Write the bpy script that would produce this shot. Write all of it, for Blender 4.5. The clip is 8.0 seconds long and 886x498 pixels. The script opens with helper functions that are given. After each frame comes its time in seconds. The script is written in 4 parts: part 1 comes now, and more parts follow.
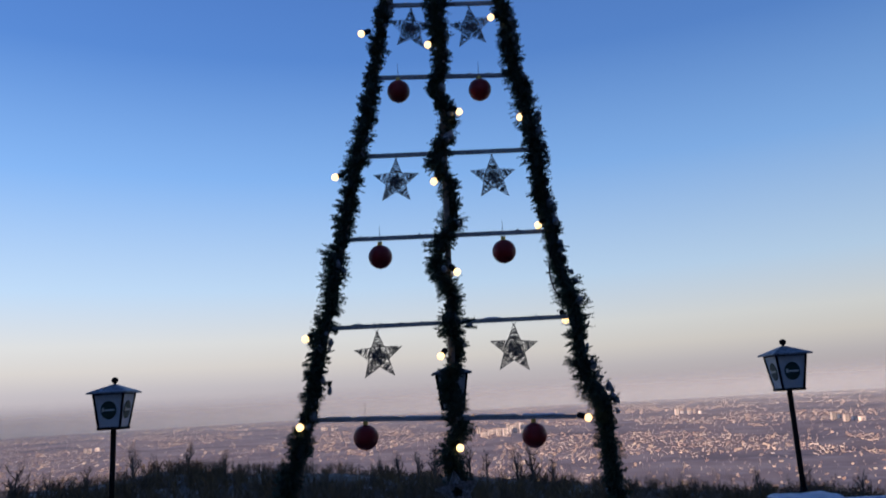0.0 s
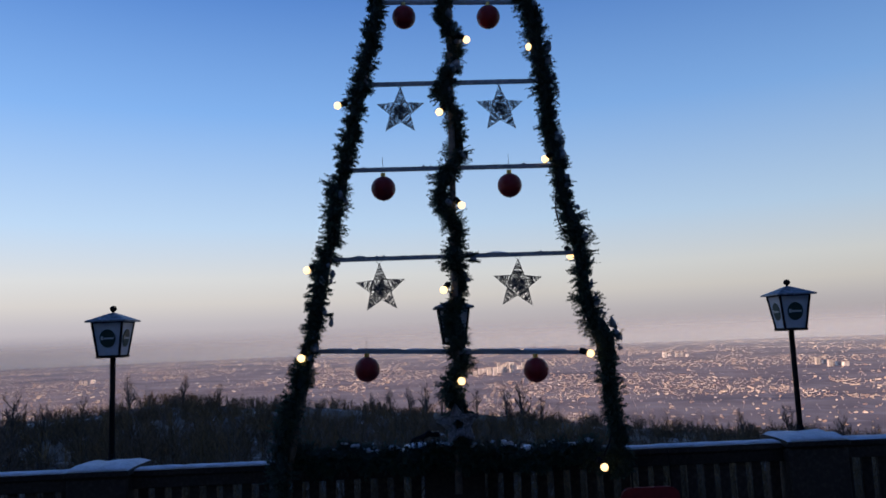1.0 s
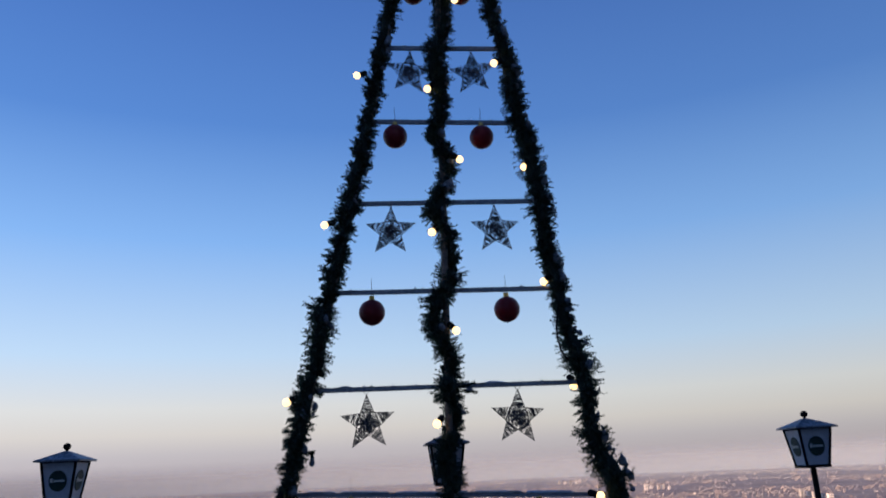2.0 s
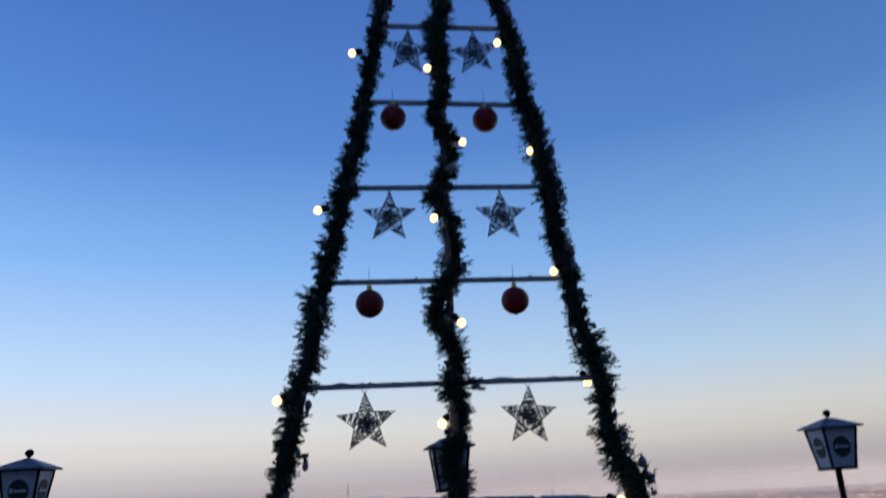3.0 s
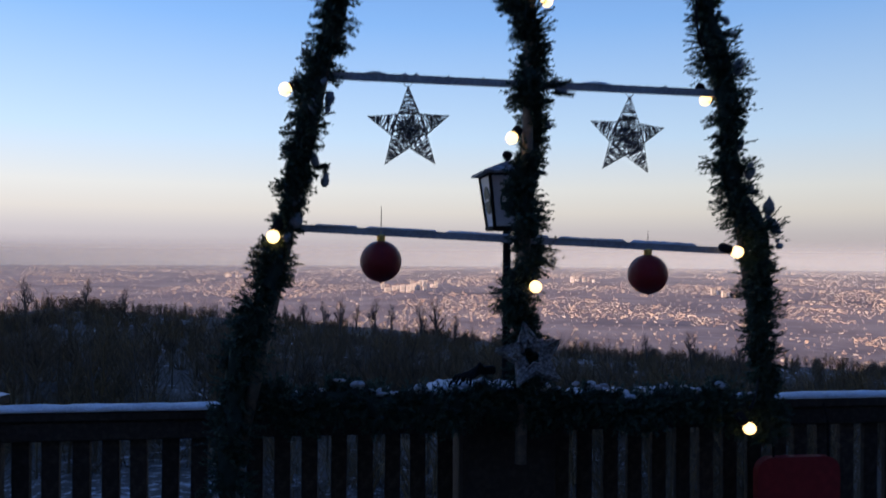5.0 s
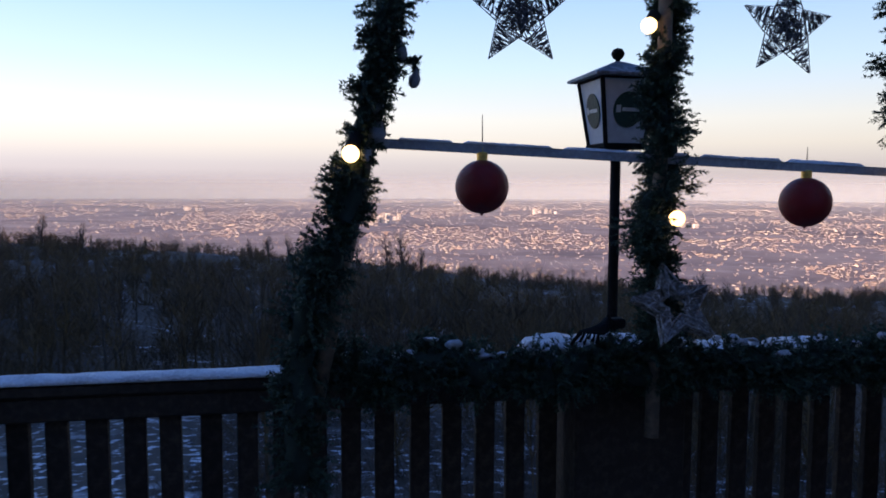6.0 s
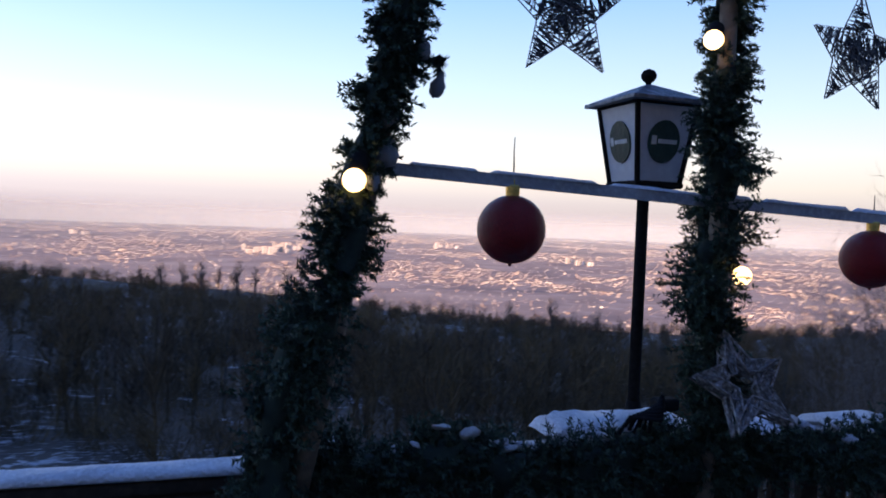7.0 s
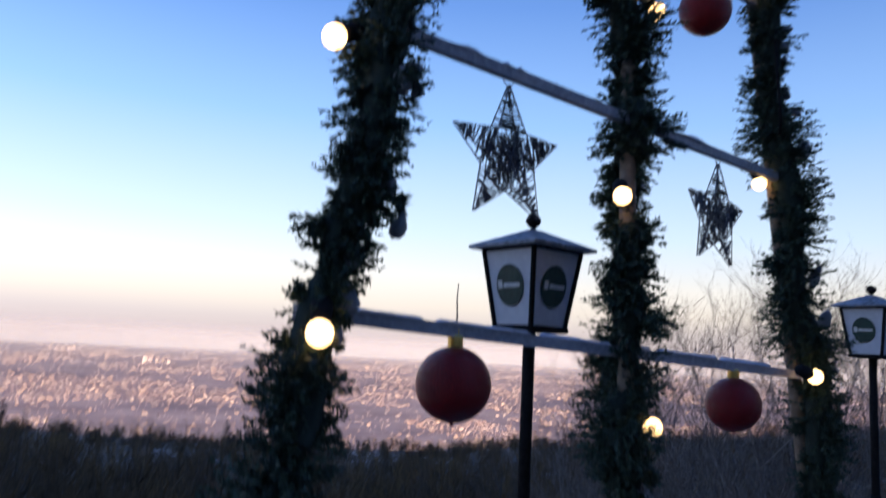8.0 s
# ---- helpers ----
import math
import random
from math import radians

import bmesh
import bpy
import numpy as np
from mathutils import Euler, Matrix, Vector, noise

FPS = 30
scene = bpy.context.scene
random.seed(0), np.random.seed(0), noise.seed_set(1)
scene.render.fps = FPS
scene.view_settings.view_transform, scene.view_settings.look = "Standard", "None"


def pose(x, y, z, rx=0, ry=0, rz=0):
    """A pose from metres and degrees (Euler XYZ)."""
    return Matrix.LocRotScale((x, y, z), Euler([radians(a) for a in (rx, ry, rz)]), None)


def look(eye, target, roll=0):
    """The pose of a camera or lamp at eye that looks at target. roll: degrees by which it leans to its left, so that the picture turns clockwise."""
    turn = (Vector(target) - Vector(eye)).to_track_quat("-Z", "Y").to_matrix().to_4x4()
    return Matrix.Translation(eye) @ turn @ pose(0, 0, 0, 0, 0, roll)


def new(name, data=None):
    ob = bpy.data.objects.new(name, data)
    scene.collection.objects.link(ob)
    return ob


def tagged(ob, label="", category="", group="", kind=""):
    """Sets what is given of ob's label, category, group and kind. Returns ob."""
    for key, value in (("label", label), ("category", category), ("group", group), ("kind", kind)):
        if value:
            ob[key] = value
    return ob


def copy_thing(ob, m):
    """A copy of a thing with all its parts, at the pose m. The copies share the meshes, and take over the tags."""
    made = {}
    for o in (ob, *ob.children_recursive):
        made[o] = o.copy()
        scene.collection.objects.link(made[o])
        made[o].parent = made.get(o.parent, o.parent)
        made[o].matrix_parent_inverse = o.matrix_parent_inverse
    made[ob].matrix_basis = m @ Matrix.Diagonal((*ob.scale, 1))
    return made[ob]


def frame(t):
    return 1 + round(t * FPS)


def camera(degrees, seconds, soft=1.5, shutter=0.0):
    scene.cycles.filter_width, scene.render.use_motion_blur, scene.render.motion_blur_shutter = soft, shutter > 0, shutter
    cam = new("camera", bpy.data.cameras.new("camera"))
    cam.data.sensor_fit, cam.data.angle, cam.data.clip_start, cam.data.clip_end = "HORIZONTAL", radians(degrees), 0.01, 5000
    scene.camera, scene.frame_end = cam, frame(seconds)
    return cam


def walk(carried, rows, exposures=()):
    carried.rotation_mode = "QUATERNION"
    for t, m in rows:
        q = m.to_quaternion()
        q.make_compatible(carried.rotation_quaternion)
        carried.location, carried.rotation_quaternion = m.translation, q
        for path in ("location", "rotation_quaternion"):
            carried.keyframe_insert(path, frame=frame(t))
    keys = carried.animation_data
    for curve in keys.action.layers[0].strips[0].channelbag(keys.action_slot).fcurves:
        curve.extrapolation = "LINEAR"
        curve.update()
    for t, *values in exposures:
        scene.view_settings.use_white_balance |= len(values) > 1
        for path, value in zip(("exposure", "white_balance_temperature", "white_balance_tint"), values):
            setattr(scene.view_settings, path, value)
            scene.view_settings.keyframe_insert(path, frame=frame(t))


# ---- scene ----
cam = camera(60.9, 8.0, soft=1.7, shutter=0.4)
PATH = [
    (0, (0.133, -0.079, 1.604), (0.163, 1.883, 1.994), -3.3),
    (0.5, (0.102, -0.069, 1.593), (0.11, 1.91, 1.878), -3.5),
    (1, (0.079, -0.005, 1.578), (0.118, 1.981, 1.812), -2.3),
    (1.5, (0.077, 0.127, 1.65), (0.147, 2.089, 2.035), -3.0),
    (2.8, (-0.152, 0.498, 1.544), (0.034, 2.371, 2.22), -2.2),
    (3, (-0.145, 0.578, 1.54), (0.051, 2.471, 2.155), -3.3),
    (3.5, (-0.096, 0.82, 1.513), (0.032, 2.761, 1.98), -5.2),
    (4, (-0.199, 1.03, 1.52), (-0.041, 3.008, 1.766), -2.7),
    (4.2, (-0.264, 1.14, 1.494), (-0.053, 3.118, 1.699), -1.1),
    (5.5, (-0.474, 1.839, 1.448), (-0.209, 3.819, 1.345), 0.8),
    (6, (-0.669, 2.135, 1.433), (-0.318, 4.097, 1.268), 0.2),
    (6.5, (-0.694, 2.375, 1.439), (-0.228, 4.313, 1.271), 0.8),
    (7, (-0.804, 2.601, 1.443), (-0.2, 4.506, 1.37), 2.2),
    (7.5, (-1.007, 2.753, 1.445), (-0.044, 4.506, 1.416), 5.0),
    (7.8, (-1.054, 2.864, 1.461), (0.111, 4.484, 1.601), 5.3),
    (8, (-1.078, 2.906, 1.492), (0.143, 4.469, 1.754), 3.0),
]
EXPOSURES = [(0, 0.28, 6500, 10), (1, 0.25, 6500, 10), (2.8, 0.33, 6500, 10), (3.5, 0.32, 6500, 10), (4.2, 0.36, 6500, 10), (5.5, 0.66, 6700, 11), (6.5, 1.04, 6950, 14), (7.0, 1.08, 6950, 15), (8, 1.04, 6950, 14)]
walk(cam, [(t, look(eye, target, roll)) for t, eye, target, roll in PATH], exposures=EXPOSURES)

# ---- world, sun, exposure ----
SUN_DIR = Vector((-0.72, -0.69, 0.139)).normalized()
world = bpy.data.worlds.new("evening_sky")
scene.world = world
world.use_nodes = True
wn, wl = world.node_tree.nodes, world.node_tree.links
wn.clear()
w_out = wn.new("ShaderNodeOutputWorld")
w_bg = wn.new("ShaderNodeBackground")
sky = wn.new("ShaderNodeTexSky")
sky.sky_type = "NISHITA"
sky.sun_disc = False
sky.sun_elevation = radians(7.9)
sky.sun_rotation = math.atan2(SUN_DIR.x, SUN_DIR.y)
sky_dim = wn.new("ShaderNodeVectorMath")
sky_dim.operation = "SCALE"
sky_dim.inputs["Scale"].default_value = 0.12
wl.new(sky.outputs[0], sky_dim.inputs[0])
w_co = wn.new("ShaderNodeTexCoord")
w_sep = wn.new("ShaderNodeSeparateXYZ")
wl.new(w_co.outputs["Generated"], w_sep.inputs[0])
w_ramp = wn.new("ShaderNodeValToRGB")
SKY_STOPS = [
    (0.0, (0.43, 0.355, 0.37)), (0.01, (0.395, 0.36, 0.405)), (0.03, (0.435, 0.41, 0.455)), (0.055, (0.555, 0.525, 0.52)), (0.085, (0.585, 0.59, 0.605)), (0.15, (0.425, 0.57, 0.76)),
    (0.29, (0.19, 0.38, 0.74)), (0.43, (0.076, 0.205, 0.55)), (0.62, (0.042, 0.122, 0.41)), (1.0, (0.02, 0.07, 0.28)),
]
ramp = w_ramp.color_ramp
while len(ramp.elements) < len(SKY_STOPS):
    ramp.elements.new(0.5)
for el, (p, c) in zip(ramp.elements, SKY_STOPS):
    el.position, el.color = p, (*c, 1)
wl.new(w_sep.outputs["Z"], w_ramp.inputs[0])
w_side = wn.new("ShaderNodeMapRange")
w_side.inputs["From Min"].default_value, w_side.inputs["From Max"].default_value = -0.6, 0.95
w_side.inputs["To Min"].default_value, w_side.inputs["To Max"].default_value = 1.12, 0.73
wl.new(w_sep.outputs["X"], w_side.inputs["Value"])
w_mul = wn.new("ShaderNodeVectorMath")
w_mul.operation = "SCALE"
wl.new(w_ramp.outputs[0], w_mul.inputs[0])
wl.new(w_side.outputs[0], w_mul.inputs["Scale"])
w_mix = wn.new("ShaderNodeMix")
w_mix.data_type = "RGBA"
w_mix.inputs["Factor"].default_value = 0.9
wl.new(sky_dim.outputs[0], w_mix.inputs["A"])
wl.new(w_mul.outputs[0], w_mix.inputs["B"])
wl.new(w_mix.outputs["Result"], w_bg.inputs["Color"])
w_bg.inputs["Strength"].default_value = 1.0
wl.new(w_bg.outputs[0], w_out.inputs[0])

sun_data = bpy.data.lights.new("sun", "SUN")
sun_data.energy, sun_data.angle, sun_data.color = 5.0, radians(0.6), (1.0, 0.67, 0.50)
sun = new("sun", sun_data)
sun.matrix_world = look(SUN_DIR * 50, (0, 0, 0))


# ---- materials ----
def material(name, base, rough=0.8, second=None, scale=8.0, third=None, fine=60.0, bump=0.3, metal=0.0, spread=(0.35, 0.65), per="none", glossy=0.4):
    """Two-scale mottled surface: base to second by broad noise, then third by fine noise."""
    m = bpy.data.materials.new(name)
    m.use_nodes = True
    n, l = m.node_tree.nodes, m.node_tree.links
    bsdf = n["Principled BSDF"]
    bsdf.inputs["Roughness"].default_value, bsdf.inputs["Metallic"].default_value = rough, metal
    bsdf.inputs["Specular IOR Level"].default_value = glossy
    co = n.new("ShaderNodeTexCoord")
    broad = n.new("ShaderNodeTexNoise")
    broad.inputs["Scale"].default_value, broad.inputs["Detail"].default_value = scale, 5
    l.new(co.outputs["Object"], broad.inputs["Vector"])
    mapped = n.new("ShaderNodeMapRange")
    mapped.inputs["From Min"].default_value, mapped.inputs["From Max"].default_value = spread
    l.new(broad.outputs[0], mapped.inputs["Value"])
    mix = n.new("ShaderNodeMix")
    mix.data_type = "RGBA"
    mix.inputs["A"].default_value = (*base, 1)
    mix.inputs["B"].default_value = (*(second or [c * 0.65 for c in base]), 1)
    l.new(mapped.outputs[0], mix.inputs["Factor"])
    grain = n.new("ShaderNodeTexNoise")
    grain.inputs["Scale"].default_value, grain.inputs["Detail"].default_value = fine, 4
    l.new(co.outputs["Object"], grain.inputs["Vector"])
    gmap = n.new("ShaderNodeMapRange")
    gmap.inputs["From Min"].default_value, gmap.inputs["From Max"].default_value = 0.45, 0.75
    l.new(grain.outputs[0], gmap.inputs["Value"])
    mix2 = n.new("ShaderNodeMix")
    mix2.data_type = "RGBA"
    l.new(mix.outputs["Result"], mix2.inputs["A"])
    mix2.inputs["B"].default_value = (*(third or [min(1, c * 1.35) for c in base]), 1)
    l.new(gmap.outputs[0], mix2.inputs["Factor"])
    col = mix2.outputs["Result"]
    if per != "none":
        src = n.new("ShaderNodeObjectInfo").outputs["Random"] if per == "object" else n.new("ShaderNodeNewGeometry").outputs["Random Per Island"]
        vary = n.new("ShaderNodeMapRange")
        vary.inputs["To Min"].default_value, vary.inputs["To Max"].default_value = 0.65, 1.35
        l.new(src, vary.inputs["Value"])
        mul = n.new("ShaderNodeVectorMath")
        mul.operation = "SCALE"
        l.new(col, mul.inputs[0])
        l.new(vary.outputs[0], mul.inputs["Scale"])
        col = mul.outputs[0]
    l.new(col, bsdf.inputs["Base Color"])
    if bump:
        b = n.new("ShaderNodeBump")
        b.inputs["Strength"].default_value, b.inputs["Distance"].default_value = bump, 0.01
        l.new(grain.outputs[0], b.inputs["Height"])
        l.new(b.outputs[0], bsdf.inputs["Normal"])
    return m


def glow(name, colour, strength):
    m = bpy.data.materials.new(name)
    m.use_nodes = True
    bsdf = m.node_tree.nodes["Principled BSDF"]
    bsdf.inputs["Base Color"].default_value = (0.9, 0.8, 0.6, 1)
    bsdf.inputs["Emission Color"].default_value = (*colour, 1)
    bsdf.inputs["Emission Strength"].default_value = strength
    return m


def city_walls(name):
    """Plastered walls of many houses: each one its own colour."""
    m = bpy.data.materials.new(name)
    m.use_nodes = True
    n, l = m.node_tree.nodes, m.node_tree.links
    geo = n.new("ShaderNodeNewGeometry")
    r = n.new("ShaderNodeValToRGB")
    stops = [(0, (0.27, 0.20, 0.17)), (0.25, (0.46, 0.37, 0.29)), (0.45, (0.62, 0.53, 0.41)), (0.6, (0.30, 0.23, 0.19)), (0.8, (0.86, 0.78, 0.64)), (0.93, (0.20, 0.165, 0.15))]
    while len(r.color_ramp.elements) < len(stops):
        r.color_ramp.elements.new(0.5)
    for e, (p, c) in zip(r.color_ramp.elements, stops):
        e.position, e.color = p, (*c, 1)
    l.new(geo.outputs["Random Per Island"], r.inputs[0])
    l.new(r.outputs[0], n["Principled BSDF"].inputs["Base Color"])
    n["Principled BSDF"].inputs["Roughness"].default_value = 0.8
    return m


def ground_material():
    """Leaf litter and bare soil with snow lying in patches; fields and streets on the plain."""
    m = bpy.data.materials.new("winter_ground")
    m.use_nodes = True
    n, l = m.node_tree.nodes, m.node_tree.links
    bsdf = n["Principled BSDF"]
    bsdf.inputs["Roughness"].default_value = 0.9
    co = n.new("ShaderNodeTexCoord")
    def noisy(scale, lo, hi, detail=6):
        t = n.new("ShaderNodeTexNoise")
        t.inputs["Scale"].default_value, t.inputs["Detail"].default_value = scale, detail
        l.new(co.outputs["Object"], t.inputs["Vector"])
        r = n.new("ShaderNodeMapRange")
        r.inputs["From Min"].default_value, r.inputs["From Max"].default_value = lo, hi
        l.new(t.outputs[0], r.inputs["Value"])
        return r.outputs[0]
    def mixed(a, b, f):
        x = n.new("ShaderNodeMix")
        x.data_type = "RGBA"
        for key, val in (("A", a), ("B", b)):
            if isinstance(val, tuple):
                x.inputs[key].default_value = (*val, 1)
            else:
                l.new(val, x.inputs[key])
        l.new(f, x.inputs["Factor"])
        return x.outputs["Result"]
    soil = mixed((0.035, 0.027, 0.022), (0.07, 0.052, 0.038), noisy(1.2, 0.35, 0.65))
    patchy = n.new("ShaderNodeMath")
    patchy.operation = "MULTIPLY"
    l.new(noisy(1.3, 0.52, 0.66), patchy.inputs[0])
    l.new(noisy(0.2, 0.52, 0.66), patchy.inputs[1])
    # more snow has stayed among the brambles close under the terrace
    place = n.new("ShaderNodeSeparateXYZ")
    l.new(co.outputs["Object"], place.inputs[0])
    close = n.new("ShaderNodeMapRange")
    close.inputs["From Min"].default_value, close.inputs["From Max"].default_value = 32.0, 21.0
    l.new(place.outputs["Y"], close.inputs["Value"])
    kept = n.new("ShaderNodeMath")
    kept.operation = "MULTIPLY"
    l.new(close.outputs[0], kept.inputs[0])
    l.new(noisy(3.4, 0.55, 0.64), kept.inputs[1])
    either = n.new("ShaderNodeMath")
    either.operation = "MAXIMUM"
    l.new(patchy.outputs[0], either.inputs[0])
    l.new(kept.outputs[0], either.inputs[1])
    snowy = mixed(soil, (0.62, 0.63, 0.66), either.outputs[0])
    fields = mixed((0.30, 0.215, 0.17), (0.47, 0.355, 0.275), noisy(0.012, 0.35, 0.65))
    fields = mixed(fields, (0.17, 0.135, 0.13), noisy(0.004, 0.52, 0.7))
    fields = mixed(fields, (0.47, 0.37, 0.30), noisy(0.05, 0.52, 0.7))
    sep = n.new("ShaderNodeSeparateXYZ")
    l.new(co.outputs["Object"], sep.inputs[0])
    low = n.new("ShaderNodeMapRange")
    low.inputs["From Min"].default_value, low.inputs["From Max"].default_value = -42, -62
    l.new(sep.outputs["Z"], low.inputs["Value"])
    l.new(mixed(snowy, fields, low.outputs[0]), bsdf.inputs["Base Color"])
    return m


GROUND = ground_material()
BARK = material("bark", (0.07, 0.055, 0.045), 0.9, (0.04, 0.032, 0.028), 6, (0.11, 0.09, 0.075), 40, 0.6, per="object")
TWIGS = material("bare_twigs", (0.085, 0.06, 0.045), 0.9, (0.05, 0.038, 0.032), 2, (0.13, 0.1, 0.075), 20, 0, per="island")
FROSTED_TWIGS = material("frosted_twigs", (0.14, 0.11, 0.09), 0.9, (0.085, 0.066, 0.055), 2, (0.25, 0.22, 0.20), 20, 0, per="island")
RUSSET = material("winter_scrub", (0.088, 0.057, 0.030), 0.95, (0.050, 0.035, 0.022), 0.05, (0.16, 0.105, 0.042), 0.6, 0, per="island")
NEEDLES = material("fir_needles", (0.029, 0.056, 0.034), 0.6, (0.018, 0.036, 0.026), 12, (0.048, 0.082, 0.044), 90, 0, per="island")
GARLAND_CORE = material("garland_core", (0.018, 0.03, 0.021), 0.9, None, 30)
SNOW = material("snow", (0.64, 0.65, 0.67), 0.6, (0.48, 0.48, 0.49), 14, (0.74, 0.75, 0.77), 120, 0.6)
# darker copy of the snow: backlit shade is put into its base colour
SHADED_SNOW = material("shaded_snow", (0.25, 0.265, 0.29), 0.5, (0.17, 0.185, 0.205), 14, (0.34, 0.36, 0.385), 120, 0.5)
DARK_WOOD = material("dark_stained_wood", (0.034, 0.024, 0.018), 0.75, (0.022, 0.016, 0.012), 5, (0.055, 0.039, 0.028), 55, 0.5, per="object", glossy=0.25)
POLE_WOOD = material("peeled_pole_wood", (0.19, 0.14, 0.10), 0.6, (0.12, 0.088, 0.065), 6, (0.27, 0.20, 0.145), 50, 0.4)
BAR_PAINT = material("grey_painted_bar", (0.33, 0.33, 0.35), 0.5, (0.24, 0.24, 0.26), 9, (0.42, 0.42, 0.44), 80, 0.3)
BAUBLE_RED = material("red_glitter", (0.19, 0.003, 0.006), 0.3, (0.13, 0.002, 0.004), 9, (0.36, 0.01, 0.012), 420, 0.5, glossy=0.3)
BRASS = material("brass_cap", (0.75, 0.52, 0.16), 0.3, None, 30, None, 200, 0.1, metal=1.0)
WIRE = material("dark_wire", (0.035, 0.032, 0.035), 0.5, (0.10, 0.10, 0.11), 60, (0.16, 0.16, 0.18), 200, 0, metal=0.3)
FROSTED_WICKER = material("frosted_wicker", (0.19, 0.165, 0.15), 0.8, (0.09, 0.075, 0.068), 22, (0.42, 0.41, 0.41), 120, 0)
CABLE = material("black_rubber_cable", (0.012, 0.012, 0.013), 0.85, glossy=0.15)
LANTERN_METAL = material("lantern_black_metal", (0.008, 0.007, 0.007), 0.75, (0.013, 0.011, 0.010), 14, (0.02, 0.017, 0.016), 90, 0.3, glossy=0.08)
ROOF_METAL = material("frosted_lantern_roof", (0.17, 0.19, 0.22), 0.5, (0.08, 0.09, 0.10), 9, (0.34, 0.36, 0.40), 60, 0.4)
OPAL = material("opal_panel", (0.52, 0.54, 0.58), 0.4, (0.45, 0.47, 0.51), 6, (0.57, 0.59, 0.62), 60, 0.05)
EMBLEM = material("dark_green_emblem", (0.012, 0.04, 0.03), 0.5)
EMBLEM_BAR = material("emblem_bar", (0.5, 0.52, 0.5), 0.5)
RED_PANEL = material("red_panel", (0.21, 0.006, 0.009), 0.6, (0.16, 0.005, 0.008), 3, (0.25, 0.011, 0.014), 40, 0.1)
PANEL_MARK = material("white_panel_mark", (0.45, 0.42, 0.42), 0.5)
BULB = glow("warm_bulb", (1.0, 0.64, 0.27), 2.2)
STONE = material("terrace_stone", (0.16, 0.15, 0.14), 0.85, (0.10, 0.095, 0.09), 1.5, (0.22, 0.21, 0.2), 30, 0.5)
PLASTER = material("unseen_wall_plaster", (0.32, 0.30, 0.28), 0.9, (0.26, 0.245, 0.23), 0.8, (0.37, 0.35, 0.33), 25, 0.4)
CITY_WALL = city_walls("city_plaster")
CITY_ROOF = material("city_roofs", (0.26, 0.13, 0.10), 0.8, (0.16, 0.12, 0.12), 0.02, (0.45, 0.42, 0.42), 0.08, 0, per="island")


